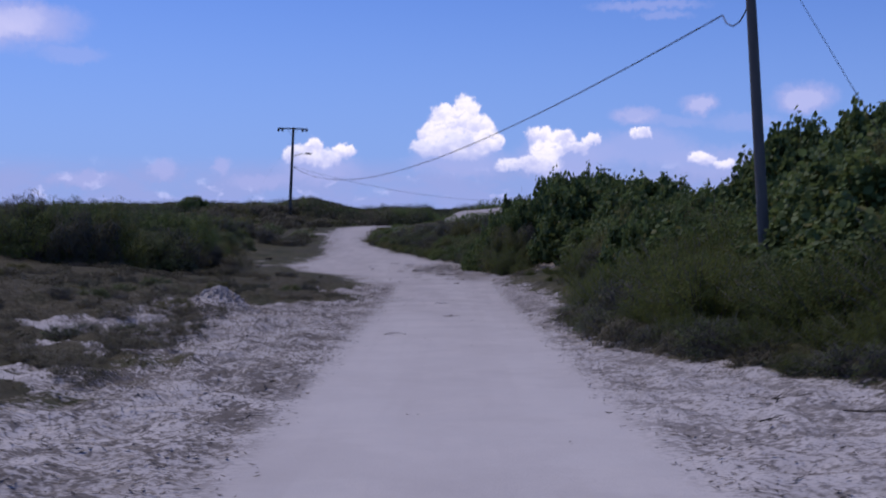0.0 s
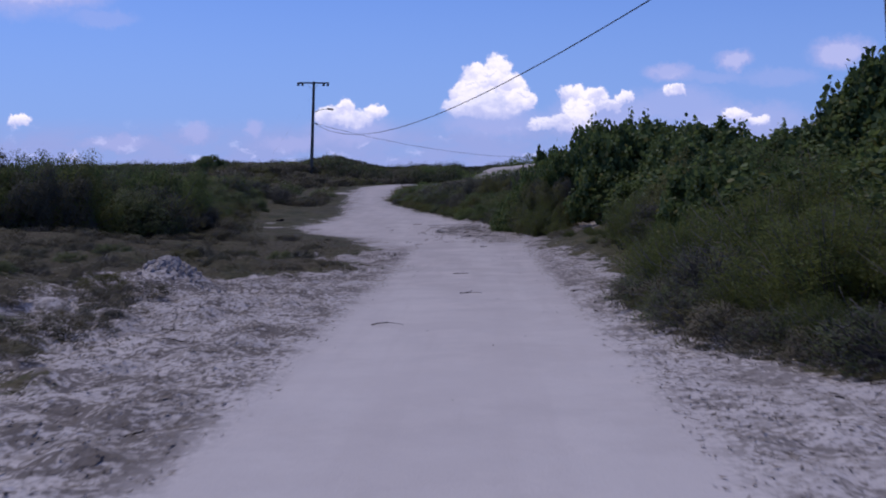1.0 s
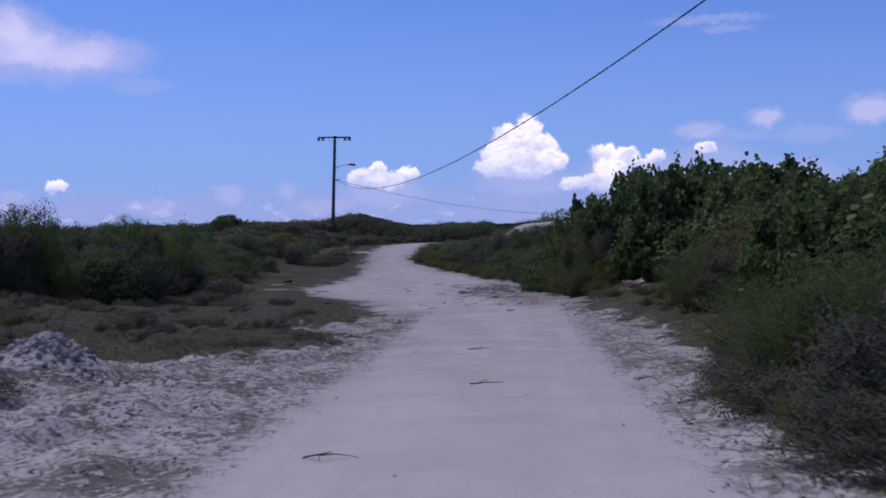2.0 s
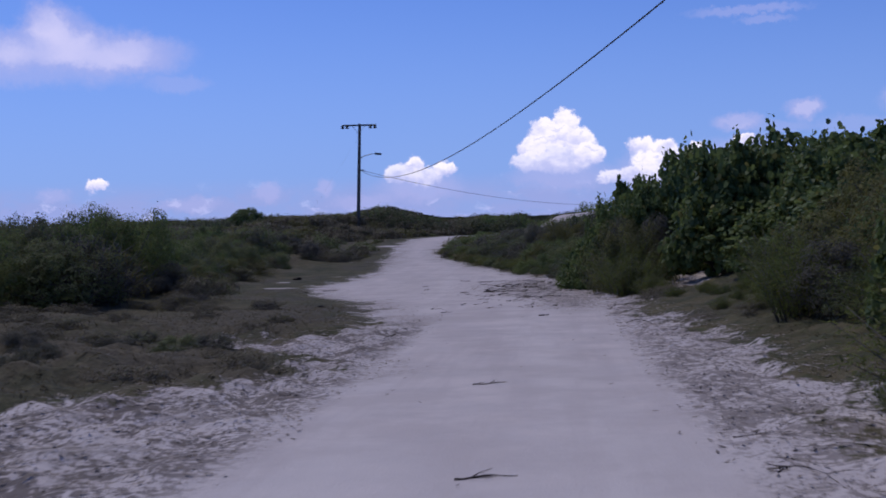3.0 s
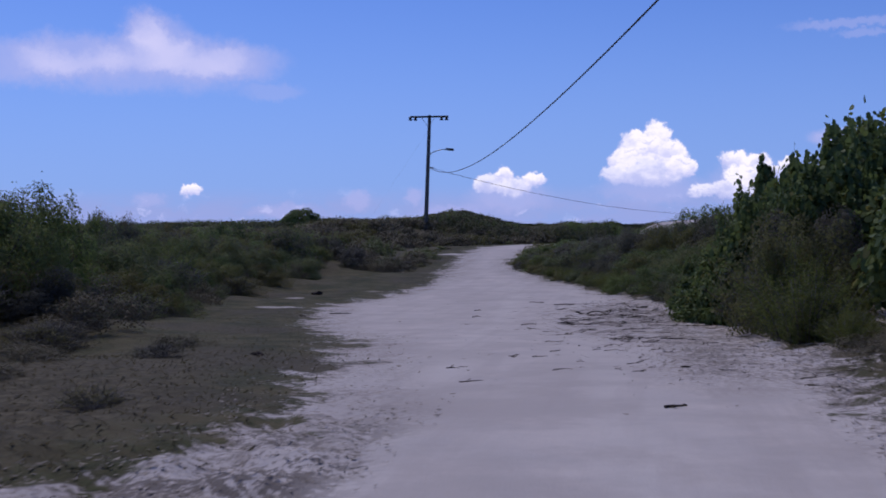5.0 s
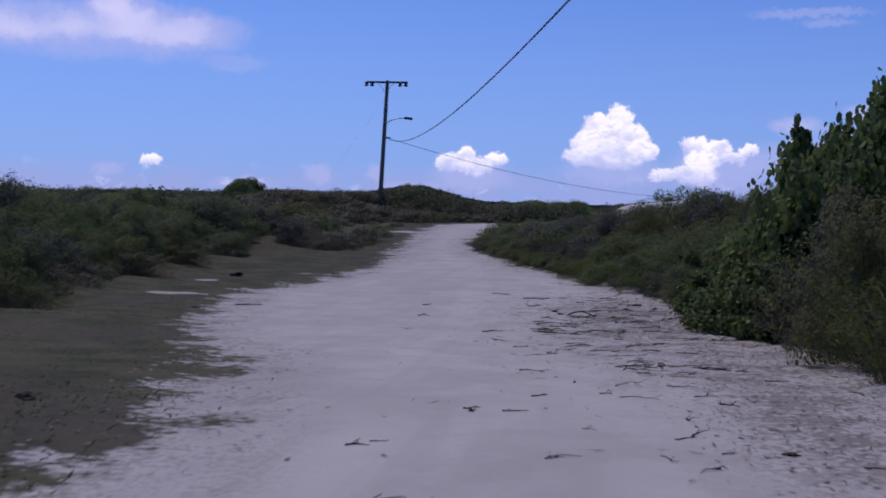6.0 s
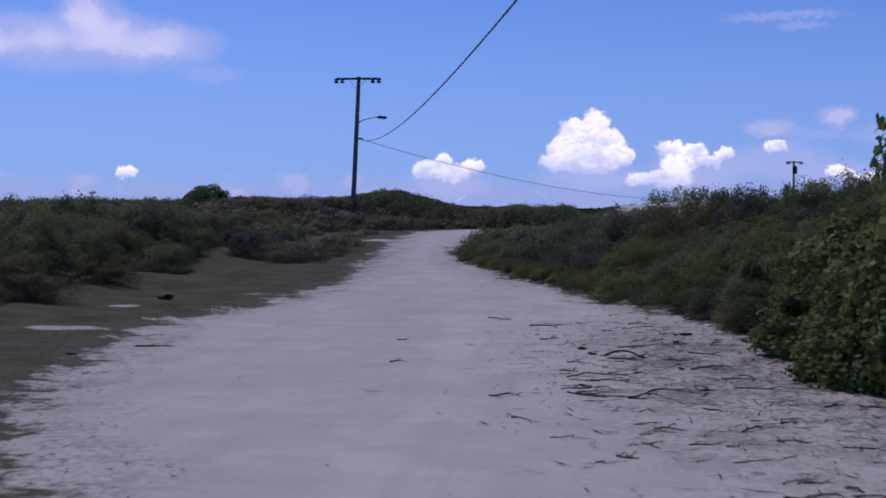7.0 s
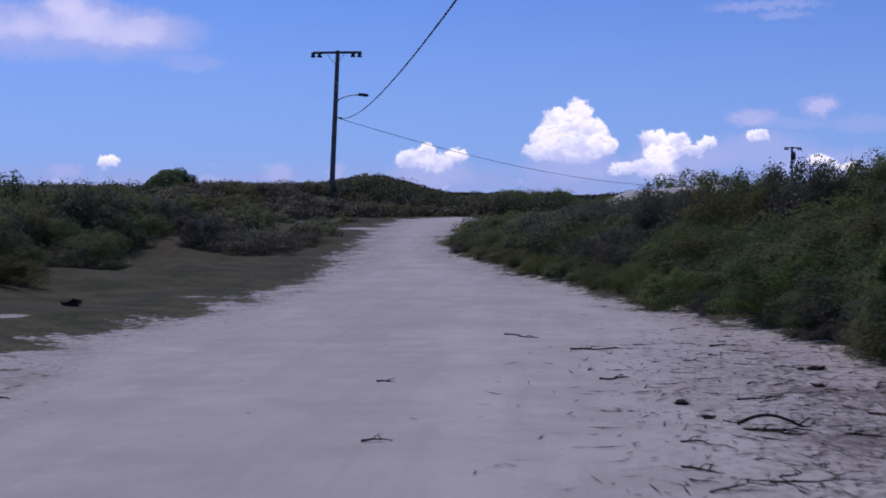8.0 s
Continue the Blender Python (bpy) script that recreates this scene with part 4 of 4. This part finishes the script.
lumpy = 1 + 0.16 * np.sin(4 * rout[..., :1] + rg_rng.uniform(0, 6, (len(rx), 1, 1))) * np.cos(5 * rout[..., 1:2] + 3 * rout[..., 2:])
rpts = np.stack([rx, ry, height(rx, ry)], 1)[:, None] + rout * np.stack([rwide, rwide, rtall * 0.93], 1)[:, None] * lumpy * rg_rng.uniform(0.8, 1.07, (len(rx), 260, 1))
rnor = rout + 0.4 * rg_rng.normal(size=rout.shape)
rs = rg_rng.uniform(0.05, 0.10, rpts.shape[0] * 260)
tagged(new("ridge_scrub", leaf_mesh("ridge_scrub", rpts.reshape(-1, 3), rnor.reshape(-1, 3), rs, rs * 0.6, 4, rg_rng, M_RIDGE)), "dark rounded scrub bushes crowding the far ridge", "scrub", kind="stuff")

# the rounded tree that stands above the scrub
dome = make_shrub("dune_scrub_bush", 30, True, True)
dome.name = "rounded_tree"
dome.matrix_basis = pose(-21.2, 102.7, ground_z(-21.2, 102.7) - 0.1, 0, 0, 40) @ Matrix.Diagonal((1.3, 1.3, (4.3 - ground_z(-21.2, 102.7)) / 1.38, 1))
tagged(dome, "dark rounded tree standing above low scrub", "tree")

# turf on the open ground
turf_rng = rng_of(9)


def scatter(n, x0, x1, y0, y1, rng):
    return rng.uniform(x0, x1, n), rng.uniform(y0, y1, n)


tx, ty = scatter(340000, -14, 6, 8, 80, turf_rng)
inside = np.maximum(left_edge(ty) - tx, tx - right_edge(ty)) + turf_rng.normal(0, 0.25, len(tx)) - 0.15
tk = (inside > 0) & (np.maximum(left_edge(ty) - tx, tx - right_edge(ty)) < 11)
for px, py, rx, ry, _ in PATCHES:
    tk &= ((tx - px) / rx) ** 2 + ((ty - py) / ry) ** 2 > 0.8
tx, ty = tx[tk], ty[tk]
tall = turf_rng.uniform(0.008, 0.026, len(tx)) * np.where((ty < 40) & (tx < -2.5), turf_rng.uniform(1.0, 1.9, len(tx)), 1.0)
lean = turf_rng.normal(0, 0.05, (len(tx), 2))
turn = turf_rng.uniform(0, np.pi, len(tx))
wide = turf_rng.uniform(0.006, 0.016, len(tx))
tz = height(tx, ty)
foot = np.stack([tx, ty, tz - 0.01], 1)
side = np.stack([np.cos(turn) * wide, np.sin(turn) * wide, 0 * wide], 1)
blade = np.stack([foot - side, foot + side, foot + np.concatenate([lean, tall[:, None]], 1)], 1)
turf_me = bpy.data.meshes.new("turf")
turf_me.vertices.add(3 * len(tx)), turf_me.loops.add(3 * len(tx)), turf_me.polygons.add(len(tx))
turf_me.vertices.foreach_set("co", blade.astype(np.float32).ravel())
turf_me.loops.foreach_set("vertex_index", np.arange(3 * len(tx), dtype=np.int32))
turf_me.polygons.foreach_set("loop_start", np.arange(0, 3 * len(tx), 3, dtype=np.int32))
turf_me.update(), turf_me.validate()
turf_me.materials.append(M_TURF), turf_me.materials.append(M_TURF_DRY)
dry = (ty < 41 + turf_rng.normal(0, 2.5, len(ty))) & (tx < 0) | (turf_rng.uniform(0, 1, len(ty)) < 0.25)
turf_me.polygons.foreach_set("material_index", dry.astype(np.int32))
tagged(new("turf", turf_me), "thin brownish olive turf beside the track", "grass", kind="stuff")

# ragged tufts where the turf meets the sand
ed_rng = rng_of(61)
ey = ed_rng.uniform(8, 82, 20000)
on_left = ed_rng.uniform(0, 1, len(ey)) < 0.6
ex = np.where(on_left, left_edge(ey) - ed_rng.normal(0.15, 0.3, len(ey)), right_edge(ey) + ed_rng.normal(0.1, 0.28, len(ey)))
ek = np.sin(2.1 * ex + 1.3 * ey) + np.sin(3.7 * ey - 1.1 * ex) + ed_rng.normal(0, 0.25, len(ey)) > 0.7
ex, ey = ex[ek], ey[ek]
eh, et = ed_rng.uniform(0.010, 0.032, len(ex)), ed_rng.uniform(0, np.pi, len(ex))
foot = np.stack([ex, ey, height(ex, ey) - 0.01], 1)
side = np.stack([np.cos(et), np.sin(et), 0 * et], 1) * ed_rng.uniform(0.004, 0.010, (len(ex), 1))
blade = np.stack([foot - side, foot + side, foot + np.concatenate([ed_rng.normal(0, 0.04, (len(ex), 2)), eh[:, None]], 1)], 1)
edge_me = bpy.data.meshes.new("edge_grass")
edge_me.from_pydata(blade.reshape(-1, 3).tolist(), [], np.arange(3 * len(ex)).reshape(-1, 3).tolist())
edge_me.materials.append(M_TURF)
tagged(new("edge_grass", edge_me), "short green grass tufts along the sand's edge", "grass", kind="stuff")

# dead leaves on the sand
lit_rng = rng_of(21)
lx, ly = scatter(110000, -6.0, 4.5, 5, 58, lit_rng)
dl, dr = left_edge(ly) - lx, lx - right_edge(ly)
dens = ease((-lx - 1.0) / 0.6) * ease((37 - ly) / 5) * 0.9
dens = np.maximum(dens, ease((lx - 1.2) / 0.5) * ease((47 - ly) / 5) * 0.6)
dens = np.maximum(dens, 0.6 * np.exp(-(((lx - 0.4) / 1.3) ** 2 + ((ly - 50) / 5.0) ** 2)))
dens = np.maximum(dens, 0.75 * ease((lx + 0.1) / 0.7) * ease((ly - 36) / 4) * ease((50 - ly) / 4))
dens = np.maximum(dens, np.where(ly > 36, 0.1, 0.35) * ease((dl + 1.2) / 1.0))
dens = np.maximum(dens, 0.003)
pale = sum(np.exp(-(((lx - a) / b) ** 2 + ((ly - c) / d) ** 2)) for a, c, b, d, _ in PATCHES[:4]) > 0.4
lk = (lit_rng.uniform(0, 1, len(lx)) < dens) & ((np.maximum(dl, dr) < 0.6) | pale)
lx, ly = lx[lk], ly[lk]
lz = height(lx, ly) + lit_rng.uniform(0.004, 0.014, len(lx))
nor = np.stack([lit_rng.normal(0, 0.12, len(lx)), lit_rng.normal(0, 0.12, len(lx)), np.ones(len(lx))], 1)
ls = lit_rng.uniform(0.010, 0.034, len(lx))
litter = new("leaf_litter", leaf_mesh("leaf_litter", np.stack([lx, ly, lz], 1), nor, ls, ls * lit_rng.uniform(0.18, 0.42, len(lx)), 4, lit_rng, M_DEAD, 0.1))
tagged(litter, "brown dead leaves strewn over pale sand", "leaves", kind="stuff")


# fine twiglets
tw_rng = rng_of(44)
wx, wy = scatter(80000, -3.4, 3.6, 6, 60, tw_rng)
wd = np.maximum(0.9 * np.exp(-(((wx + 0.1) / 1.15) ** 2 + ((wy - 50) / 5.5) ** 2)), 0.35 * ease((wx - 1.3) / 0.5) * ease((50 - wy) / 6))
wd = np.maximum(wd, 0.35 * ease((-1.2 - wx) / 0.5) * ease((36 - wy) / 4))
wd = wd * (0.35 + 0.65 * (np.sin(3.1 * wx + 1.7 * wy) * np.sin(2.3 * wy - 1.9 * wx) > -0.1))
wk = (tw_rng.uniform(0, 1, len(wx)) < wd * 0.5) & (np.maximum(left_edge(wy) - wx, wx - right_edge(wy)) < 0.3)
wx, wy = wx[wk], wy[wk]
wn = np.stack([tw_rng.normal(0, 0.05, len(wx)), tw_rng.normal(0, 0.05, len(wx)), np.ones(len(wx))], 1)
wl = tw_rng.uniform(0.02, 0.12, len(wx)) * (0.6 + 0.5 * (wy > 42))
twiglets = new("twig_litter", leaf_mesh("twig_litter", np.stack([wx, wy, height(wx, wy) + 0.008], 1), wn, wl, tw_rng.uniform(0.003, 0.006, len(wx)), 4, tw_rng, M_STICK, 0.02))
tagged(twiglets, "fine dark twiglets scattered over pale sand", "twigs", kind="stuff")

# ------------------------------------------------------------------ sticks on the sand
def make_stick(name, x, y, length, turn, thick, rng, forks=2):
    """A crooked dry twig with side shoots, partly lifted off the sand."""
    lines, p, a = [], np.array([0.0, 0.0]), rng.normal(0, 0.25)
    line, steps, lift = [], 9, max(0.0, rng.normal(0.1, 0.3)) * min(0.07, length * 0.12)
    here = ground_z(x, y)
    for k in range(steps):
        s = k / (steps - 1)
        z = ground_z(x + p[0], y + p[1]) - here + thick * 0.7 + lift * math.sin(math.pi * s)
        line.append(((p[0], p[1], z), thick * (1 - 0.7 * s) * rng.uniform(0.8, 1.2)))
        a += rng.normal(0, 0.55) - 0.3 * a
        p = p + np.array([math.cos(turn + a), math.sin(turn + a)]) * length / steps
    lines.append(line)
    for _ in range(forks):
        k = int(rng.integers(1, steps - 2))
        q, b = line[k][0], turn + rng.choice([-1, 1]) * rng.uniform(0.35, 1.1)
        s = length * rng.uniform(0.15, 0.45)
        m = (q[0] + math.cos(b) * s * 0.5, q[1] + math.sin(b) * s * 0.5)
        e = (m[0] + math.cos(b + rng.normal(0, 0.5)) * s * 0.5, m[1] + math.sin(b + rng.normal(0, 0.5)) * s * 0.5)
        lines.append([(q, thick * 0.55), ((*m, q[2] * 0.6 + rng.uniform(0.0, 0.03)), thick * 0.4), ((*e, 0.006 + rng.uniform(0.0, 0.03)), thick * 0.2)])
    for line in lines[:]:
        q, r = line[1]
        b = turn + rng.choice([-1, 1]) * rng.uniform(0.2, 0.9)
        s = length * rng.uniform(0.08, 0.2)
        lines.append([(q, r * 0.5), ((q[0] + math.cos(b) * s, q[1] + math.sin(b) * s, max(0.004, q[2] * 0.8 + rng.uniform(0, 0.015))), r * 0.2)])
    ob = new(name, tube_mesh(name, lines, M_STICK, 5))
    ob.matrix_basis = pose(x, y, here)
    return tagged(ob, "dark dry fallen twig lying on pale sand", "twig", "twigs on the sand")


st_rng = rng_of(33)
for x, y, length, turn, thick, forks in ((0.0, 21.7, 0.40, 0.1, 0.008, 2), (-0.17, 26.0, 0.38, 0.1, 0.008, 1), (-1.15, 47.0, 0.85, 0.02, 0.009, 8), (-1.75, 46.7, 0.45, 0.05, 0.008, 3), (-1.7, 54.4, 0.6, 0.12, 0.014, 4), (-1.5, 52.1, 0.3, 0.0, 0.012, 3),
                                         (0.33, 35.2, 0.32, 0.0, 0.016, 0), (-0.85, 17.6, 0.45, 0.05, 0.008, 2), (-0.75, 49.8, 0.5, 0.05, 0.011, 3), (0.1, 49.0, 0.5, 0.1, 0.008, 4), (-2.4, 56.0, 0.7, 0.1, 0.012, 1), (0.2, 47.4, 0.5, 0.05, 0.008, 3),
                                         (-1.0, 47.8, 0.5, -0.1, 0.008, 3), (2.8, 10.2, 0.8, 0.1, 0.008, 3), (3.1, 9.4, 0.9, -0.1, 0.008, 3), (2.3, 8.8, 0.5, 0.3, 0.008, 2), (-3.2, 51.8, 0.2, 0.1, 0.01, 0), (-2.9, 49.2, 0.2, 0.0, 0.01, 0)):
    make_stick("fallen_twig", x, y, length, turn, thick * 0.8, st_rng, forks + 1)
for _ in range(110):
    y = st_rng.uniform(38, 57)
    x = float(np.clip(st_rng.normal(-0.1, 0.8), -1.7, right_edge(y) - 0.15))
    make_stick("fallen_twig", x, y, st_rng.uniform(0.10, 0.38), st_rng.normal(0.05, 0.8), st_rng.uniform(0.003, 0.006), st_rng, int(st_rng.integers(0, 4)))
for _ in range(36):
    y = st_rng.uniform(44, 55)
    make_stick("fallen_twig", float(np.clip(st_rng.normal(-0.25, 0.7), -1.6, right_edge(y) - 0.15)), y, st_rng.uniform(0.15, 0.55), st_rng.normal(0.05, 0.3), st_rng.uniform(0.004, 0.009), st_rng, int(st_rng.integers(1, 5)))
for _ in range(14):
    make_stick("fallen_twig", st_rng.normal(0.2, 0.22), st_rng.normal(43.0, 0.25), st_rng.uniform(0.15, 0.45), st_rng.uniform(-0.8, 0.8), st_rng.uniform(0.004, 0.008), st_rng, 2)
for _ in range(30):
    y = st_rng.uniform(7, 38)
    x = st_rng.uniform(1.5, float(right_edge(y)) - 0.1) if st_rng.uniform() < 0.65 else st_rng.uniform(-2.8, -1.2)
    make_stick("fallen_twig", x, y, st_rng.uniform(0.15, 0.5), st_rng.normal(0.1, 0.6), st_rng.uniform(0.003, 0.007), st_rng, 1)


for x, y, length, turn, thick, forks in ((-0.96, 47.32, 0.36, -2.2, 0.008, 1), (-0.95, 47.36, 0.34, 2.4, 0.007, 1), (-0.93, 47.3, 0.3, -0.9, 0.007, 0), (-6.0, 50.6, 0.55, 0.0, 0.012, 1), (-6.3, 49.4, 0.16, 0.1, 0.012, 0)):
    make_stick("fallen_twig", x, y, length, turn, thick, st_rng, forks)
# a bent branch standing up from the sand in a low arch
arch = []
for k in range(13):
    u = k / 12
    ax, ay = -0.78 + 0.44 * u, 49.84 + 0.1 * u
    arch.append(((ax, ay, ground_z(ax, ay) + 0.075 * math.sin(math.pi * min(1.0, 0.12 + u))), 0.013 - 0.006 * u))
tagged(new("fallen_twig", tube_mesh("fallen_twig", [arch, [arch[10], ((-0.34, 49.98, ground_z(-0.34, 49.98) + 0.05), 0.004)]], M_STICK, 6)), "dark bent branch arching up from pale sand", "twig", "twigs on the sand")


def make_husk(x, y, wide, seed):
    """A shrivelled dark husk: a lump pressed flat, with a ragged skin."""
    rng = rng_of(seed)
    bm = bmesh.new()
    bmesh.ops.create_icosphere(bm, subdivisions=2, radius=1.0)
    for v in bm.verts:
        k = 0.75 + 0.8 * noise.noise(v.co * 2.1 + Vector((seed, 0, 0))) + rng.normal(0, 0.12)
        v.co = Vector((v.co.x * wide * k, v.co.y * wide * 0.6 * k, max(v.co.z, -0.3) * wide * 0.4 * k))
    me = bpy.data.meshes.new("dry_husk")
    bm.to_mesh(me)
    bm.free()
    me.materials.append(M_STICK)
    ob = new("dry_husk", me)
    ob.matrix_basis = pose(x, y, ground_z(x, y) + wide * 0.08, 0, 0, rng.uniform(0, 180))
    return tagged(ob, "dark shrivelled plant husk lying on sand", "husk", "husks on the sand")


for k, (x, y, wide) in enumerate(((0.3, 52.9, 0.10), (0.1, 51.8, 0.06), (-1.0, 50.8, 0.07), (-0.1, 48.8, 0.05), (-0.9, 50.2, 0.06), (0.9, 52.0, 0.05), (-8.4, 58.6, 0.24), (0.6, 38.5, 0.05), (-3.9, 39.2, 0.10), (0.18, 52.9, 0.06))):
    make_husk(x, y, wide, k + 1)


def make_stone(seed):
    """An angular lump of coral rubble about one unit across."""
    rng = rng_of(seed)
    bm = bmesh.new()
    bmesh.ops.create_icosphere(bm, subdivisions=1, radius=0.5)
    stretch = rng.uniform(0.6, 1.2, 3)
    for v in bm.verts:
        k = float(rng.uniform(0.75, 1.2))
        v.co = Vector((v.co.x * stretch[0] * k, v.co.y * stretch[1] * k, v.co.z * stretch[2] * k))
    me = bpy.data.meshes.new("stone")
    bm.to_mesh(me)
    bm.free()
    me.materials.append(M_STONE)
    return me


stone_rng = rng_of(88)
stone_stock = [make_stone(200 + k) for k in range(8)]
heap = new("rubble_heap")
heap.matrix_basis = pose(-4.0, 21.9, ground_z(-4.0, 21.9))
for k in range(190):
    r, a = abs(stone_rng.normal(0, 0.32)), stone_rng.uniform(0, 2 * math.pi)
    x, y = r * math.cos(a), r * math.sin(a)
    size = stone_rng.uniform(0.035, 0.11) * (1.15 - 0.4 * min(r, 1))
    stone = child("stone", stone_stock[k % 8], heap)
    stone.matrix_basis = pose(x, y, ground_z(x - 4.0, y + 21.9) - ground_z(-4.0, 21.9) + size * 0.06, *stone_rng.uniform(0, 360, 3)) @ Matrix.Scale(size, 4)
tagged(heap, "pale coral rubble heap on sandy ground", "rubble heap")


# ------------------------------------------------------------------ poles and cables
def ring_mesh(name, rings, mat, sides=14):
    """A turned solid from rings of (z, radius)."""
    return tube_mesh(name, [[((0, 0, z), r) for z, r in rings]], mat, sides)


def box_mesh(name, sx, sy, sz, mat, bevel=0.01, at=(0, 0, 0)):
    bm = bmesh.new()
    bmesh.ops.create_cube(bm, size=1)
    bmesh.ops.scale(bm, vec=(sx, sy, sz), verts=bm.verts)
    bmesh.ops.bevel(bm, geom=bm.edges[:], offset=bevel, segments=2, affect="EDGES")
    bmesh.ops.translate(bm, vec=at, verts=bm.verts)
    me = bpy.data.meshes.new(name)
    bm.to_mesh(me)
    bm.free()
    me.materials.append(mat)
    return me


def make_pole(x, y, foot, top, lean_x, lean_y, arm=2.6, arm_turn=0.0, radius=0.13, lamp=False, label=""):
    tall = top - foot
    root = new("utility_pole")
    root.matrix_basis = pose(x, y, foot, lean_y, lean_x, 0)
    shaft = child("shaft", ring_mesh("shaft", [(-0.6, radius * 1.12), (tall * 0.18, radius * 1.05), (tall * 0.6, radius * 0.92), (tall - 0.03, radius * 0.8), (tall, radius * 0.7)], M_POLE), root, "weathered grey round timber shaft")
    spin = pose(0, 0, 0, 0, 0, arm_turn)
    cross = child("crossarm", box_mesh("crossarm", arm, 0.09, 0.11, M_DARK, 0.012), root, "dark timber crossarm")
    cross.matrix_basis = pose(0, -radius - 0.03, tall - 0.12, 0, 0, arm_turn)
    for s in (-1, 1):
        b = child("brace", tube_mesh("brace", [[((s * 0.5, -radius - 0.05, tall - 0.16), 0.012), ((s * 0.02, -radius - 0.02, tall - 0.72), 0.012)]], M_STEEL, 5), root)
        b.matrix_basis = spin
    cup = ring_mesh("insulator", [(-0.16, 0.04), (-0.15, 0.11), (-0.08, 0.13), (-0.06, 0.07), (-0.01, 0.065), (0.0, 0.12), (0.06, 0.11), (0.11, 0.04)], M_DARK, 10)
    for k in (-0.5, -0.36, 0.36, 0.5):
        i = child("insulator", cup, root, "dark bell-shaped insulator")
        i.matrix_basis = spin @ pose(k * arm * 0.97, -radius - 0.03, tall - 0.20)
    for z in (0.22, 0.27):
        child("clamp", ring_mesh("clamp", [(tall * (1 - z) - 0.05, radius * 0.98), (tall * (1 - z) + 0.05, radius * 0.97)], M_STEEL), root)
    if lamp:
        zl = tall - 2.15
        child("lamp_arm", tube_mesh("lamp_arm", [[((0.1, 0, zl - 0.28), 0.028), ((0.45, 0, zl - 0.1), 0.028), ((0.85, 0, zl), 0.026), ((1.15, 0, zl + 0.02), 0.026)]], M_STEEL, 8), root, "thin curved steel lamp arm")
        head = child("lamp_head", box_mesh("lamp_head", 0.55, 0.22, 0.14, M_DARK, 0.05), root, "dark street lamp head")
        head.matrix_basis = pose(1.36, 0, zl + 0.02, 0, 4, 0)
        child("lamp_bracket", box_mesh("lamp_bracket", 0.12, 0.3, 0.1, M_STEEL, 0.01, (0.08, 0, zl - 0.28)), root)
        child("cable_bracket", box_mesh("cable_bracket", 0.34, 0.08, 0.08, M_STEEL, 0.01, (0.2, 0, 6.6 - foot)), root)
    return tagged(root, label, "utility pole", "utility poles")


FAR_POLE = (-12.82, 101.8)
make_pole(*FAR_POLE, ground_z(*FAR_POLE), 9.9, 2.6, 0, 2.6, -16, 0.125, True, "grey timber power pole with crossarm and street lamp")
NEAR_POLE = (5.06, 19.0)
make_pole(*NEAR_POLE, ground_z(*NEAR_POLE), 9.2, -3.4, 0, 2.6, 8, 0.083, False, "weathered grey power pole standing among shrubs")
far_one = make_pole(23, 174, ground_z(23, 174), 9.7, 0, 0, 1.9, 20, 0.14, False, "distant power pole with transformer above dune scrub")
can = child("transformer", ring_mesh("transformer", [(-0.42, 0.2), (-0.38, 0.26), (0.34, 0.26), (0.4, 0.2), (0.46, 0.08)], M_DARK), far_one, "dark cylindrical transformer can")
can.matrix_basis = pose(0.05, -0.4, 9.7 - ground_z(23, 174) - 1.0)
make_pole(35, 184, ground_z(35, 184), 8.3, 0, 0, 2.0, 20, 0.14, False, "distant power pole rising above dune scrub")


def make_cable(name, a, b, sag, radius, label, twist=False):
    a, b = Vector(a), Vector(b)
    count = 90
    lines = []
    strands = 2 if twist else 1
    for s in range(strands):
        line = []
        for k in range(count * (4 if twist else 1) + 1):
            t = k / (count * (4 if twist else 1))
            p = a.lerp(b, t) - Vector((0, 0, 4 * sag * t * (1 - t)))
            if twist:
                ph = t * (b - a).length * 2 * math.pi / 0.6 + math.pi * s
                p = p + Vector((math.cos(ph), 0, math.sin(ph))) * radius * 0.38
            line.append((tuple(p), radius))
        lines.append(line)
    return tagged(new(name, tube_mesh(name, lines, M_CABLE, 5)), label, "cable", "overhead cables")


make_cable("overhead_cable", (4.92, 21.5, 5.56), (-12.52, 101.6, 6.59), 1.87, 0.012, "thick black twisted cable between two poles", True)
loop = [(4.92, 21.5, 5.56), (4.91, 21.15, 5.36), (4.89, 20.6, 5.22), (4.86, 20.0, 5.2), (4.82, 19.5, 5.26), (4.8, 19.1, 5.36)]
tagged(new("jumper_cable", tube_mesh("jumper_cable", [[(p, 0.012) for p in loop]], M_CABLE, 6)), "short black cable loop hanging beside a power pole", "cable", "overhead cables")
make_cable("overhead_cable", (-12.45, 101.8, 6.57), (23, 174, 6.95), 2.29, 0.014, "dark cable running on from the lamp pole")
make_cable("guy_wire", (4.93, 19.0, 6.4), (8.2, 19.2, ground_z(8.2, 19.2)), 0.0, 0.006, "thin steel guy wire of a power pole")
make_cable("guy_wire", (-12.5, 101.7, 9.0), (-16.8, 101.2, ground_z(-16.8, 101.2)), 0.0, 0.0016, "thin steel guy wire of a lamp pole")
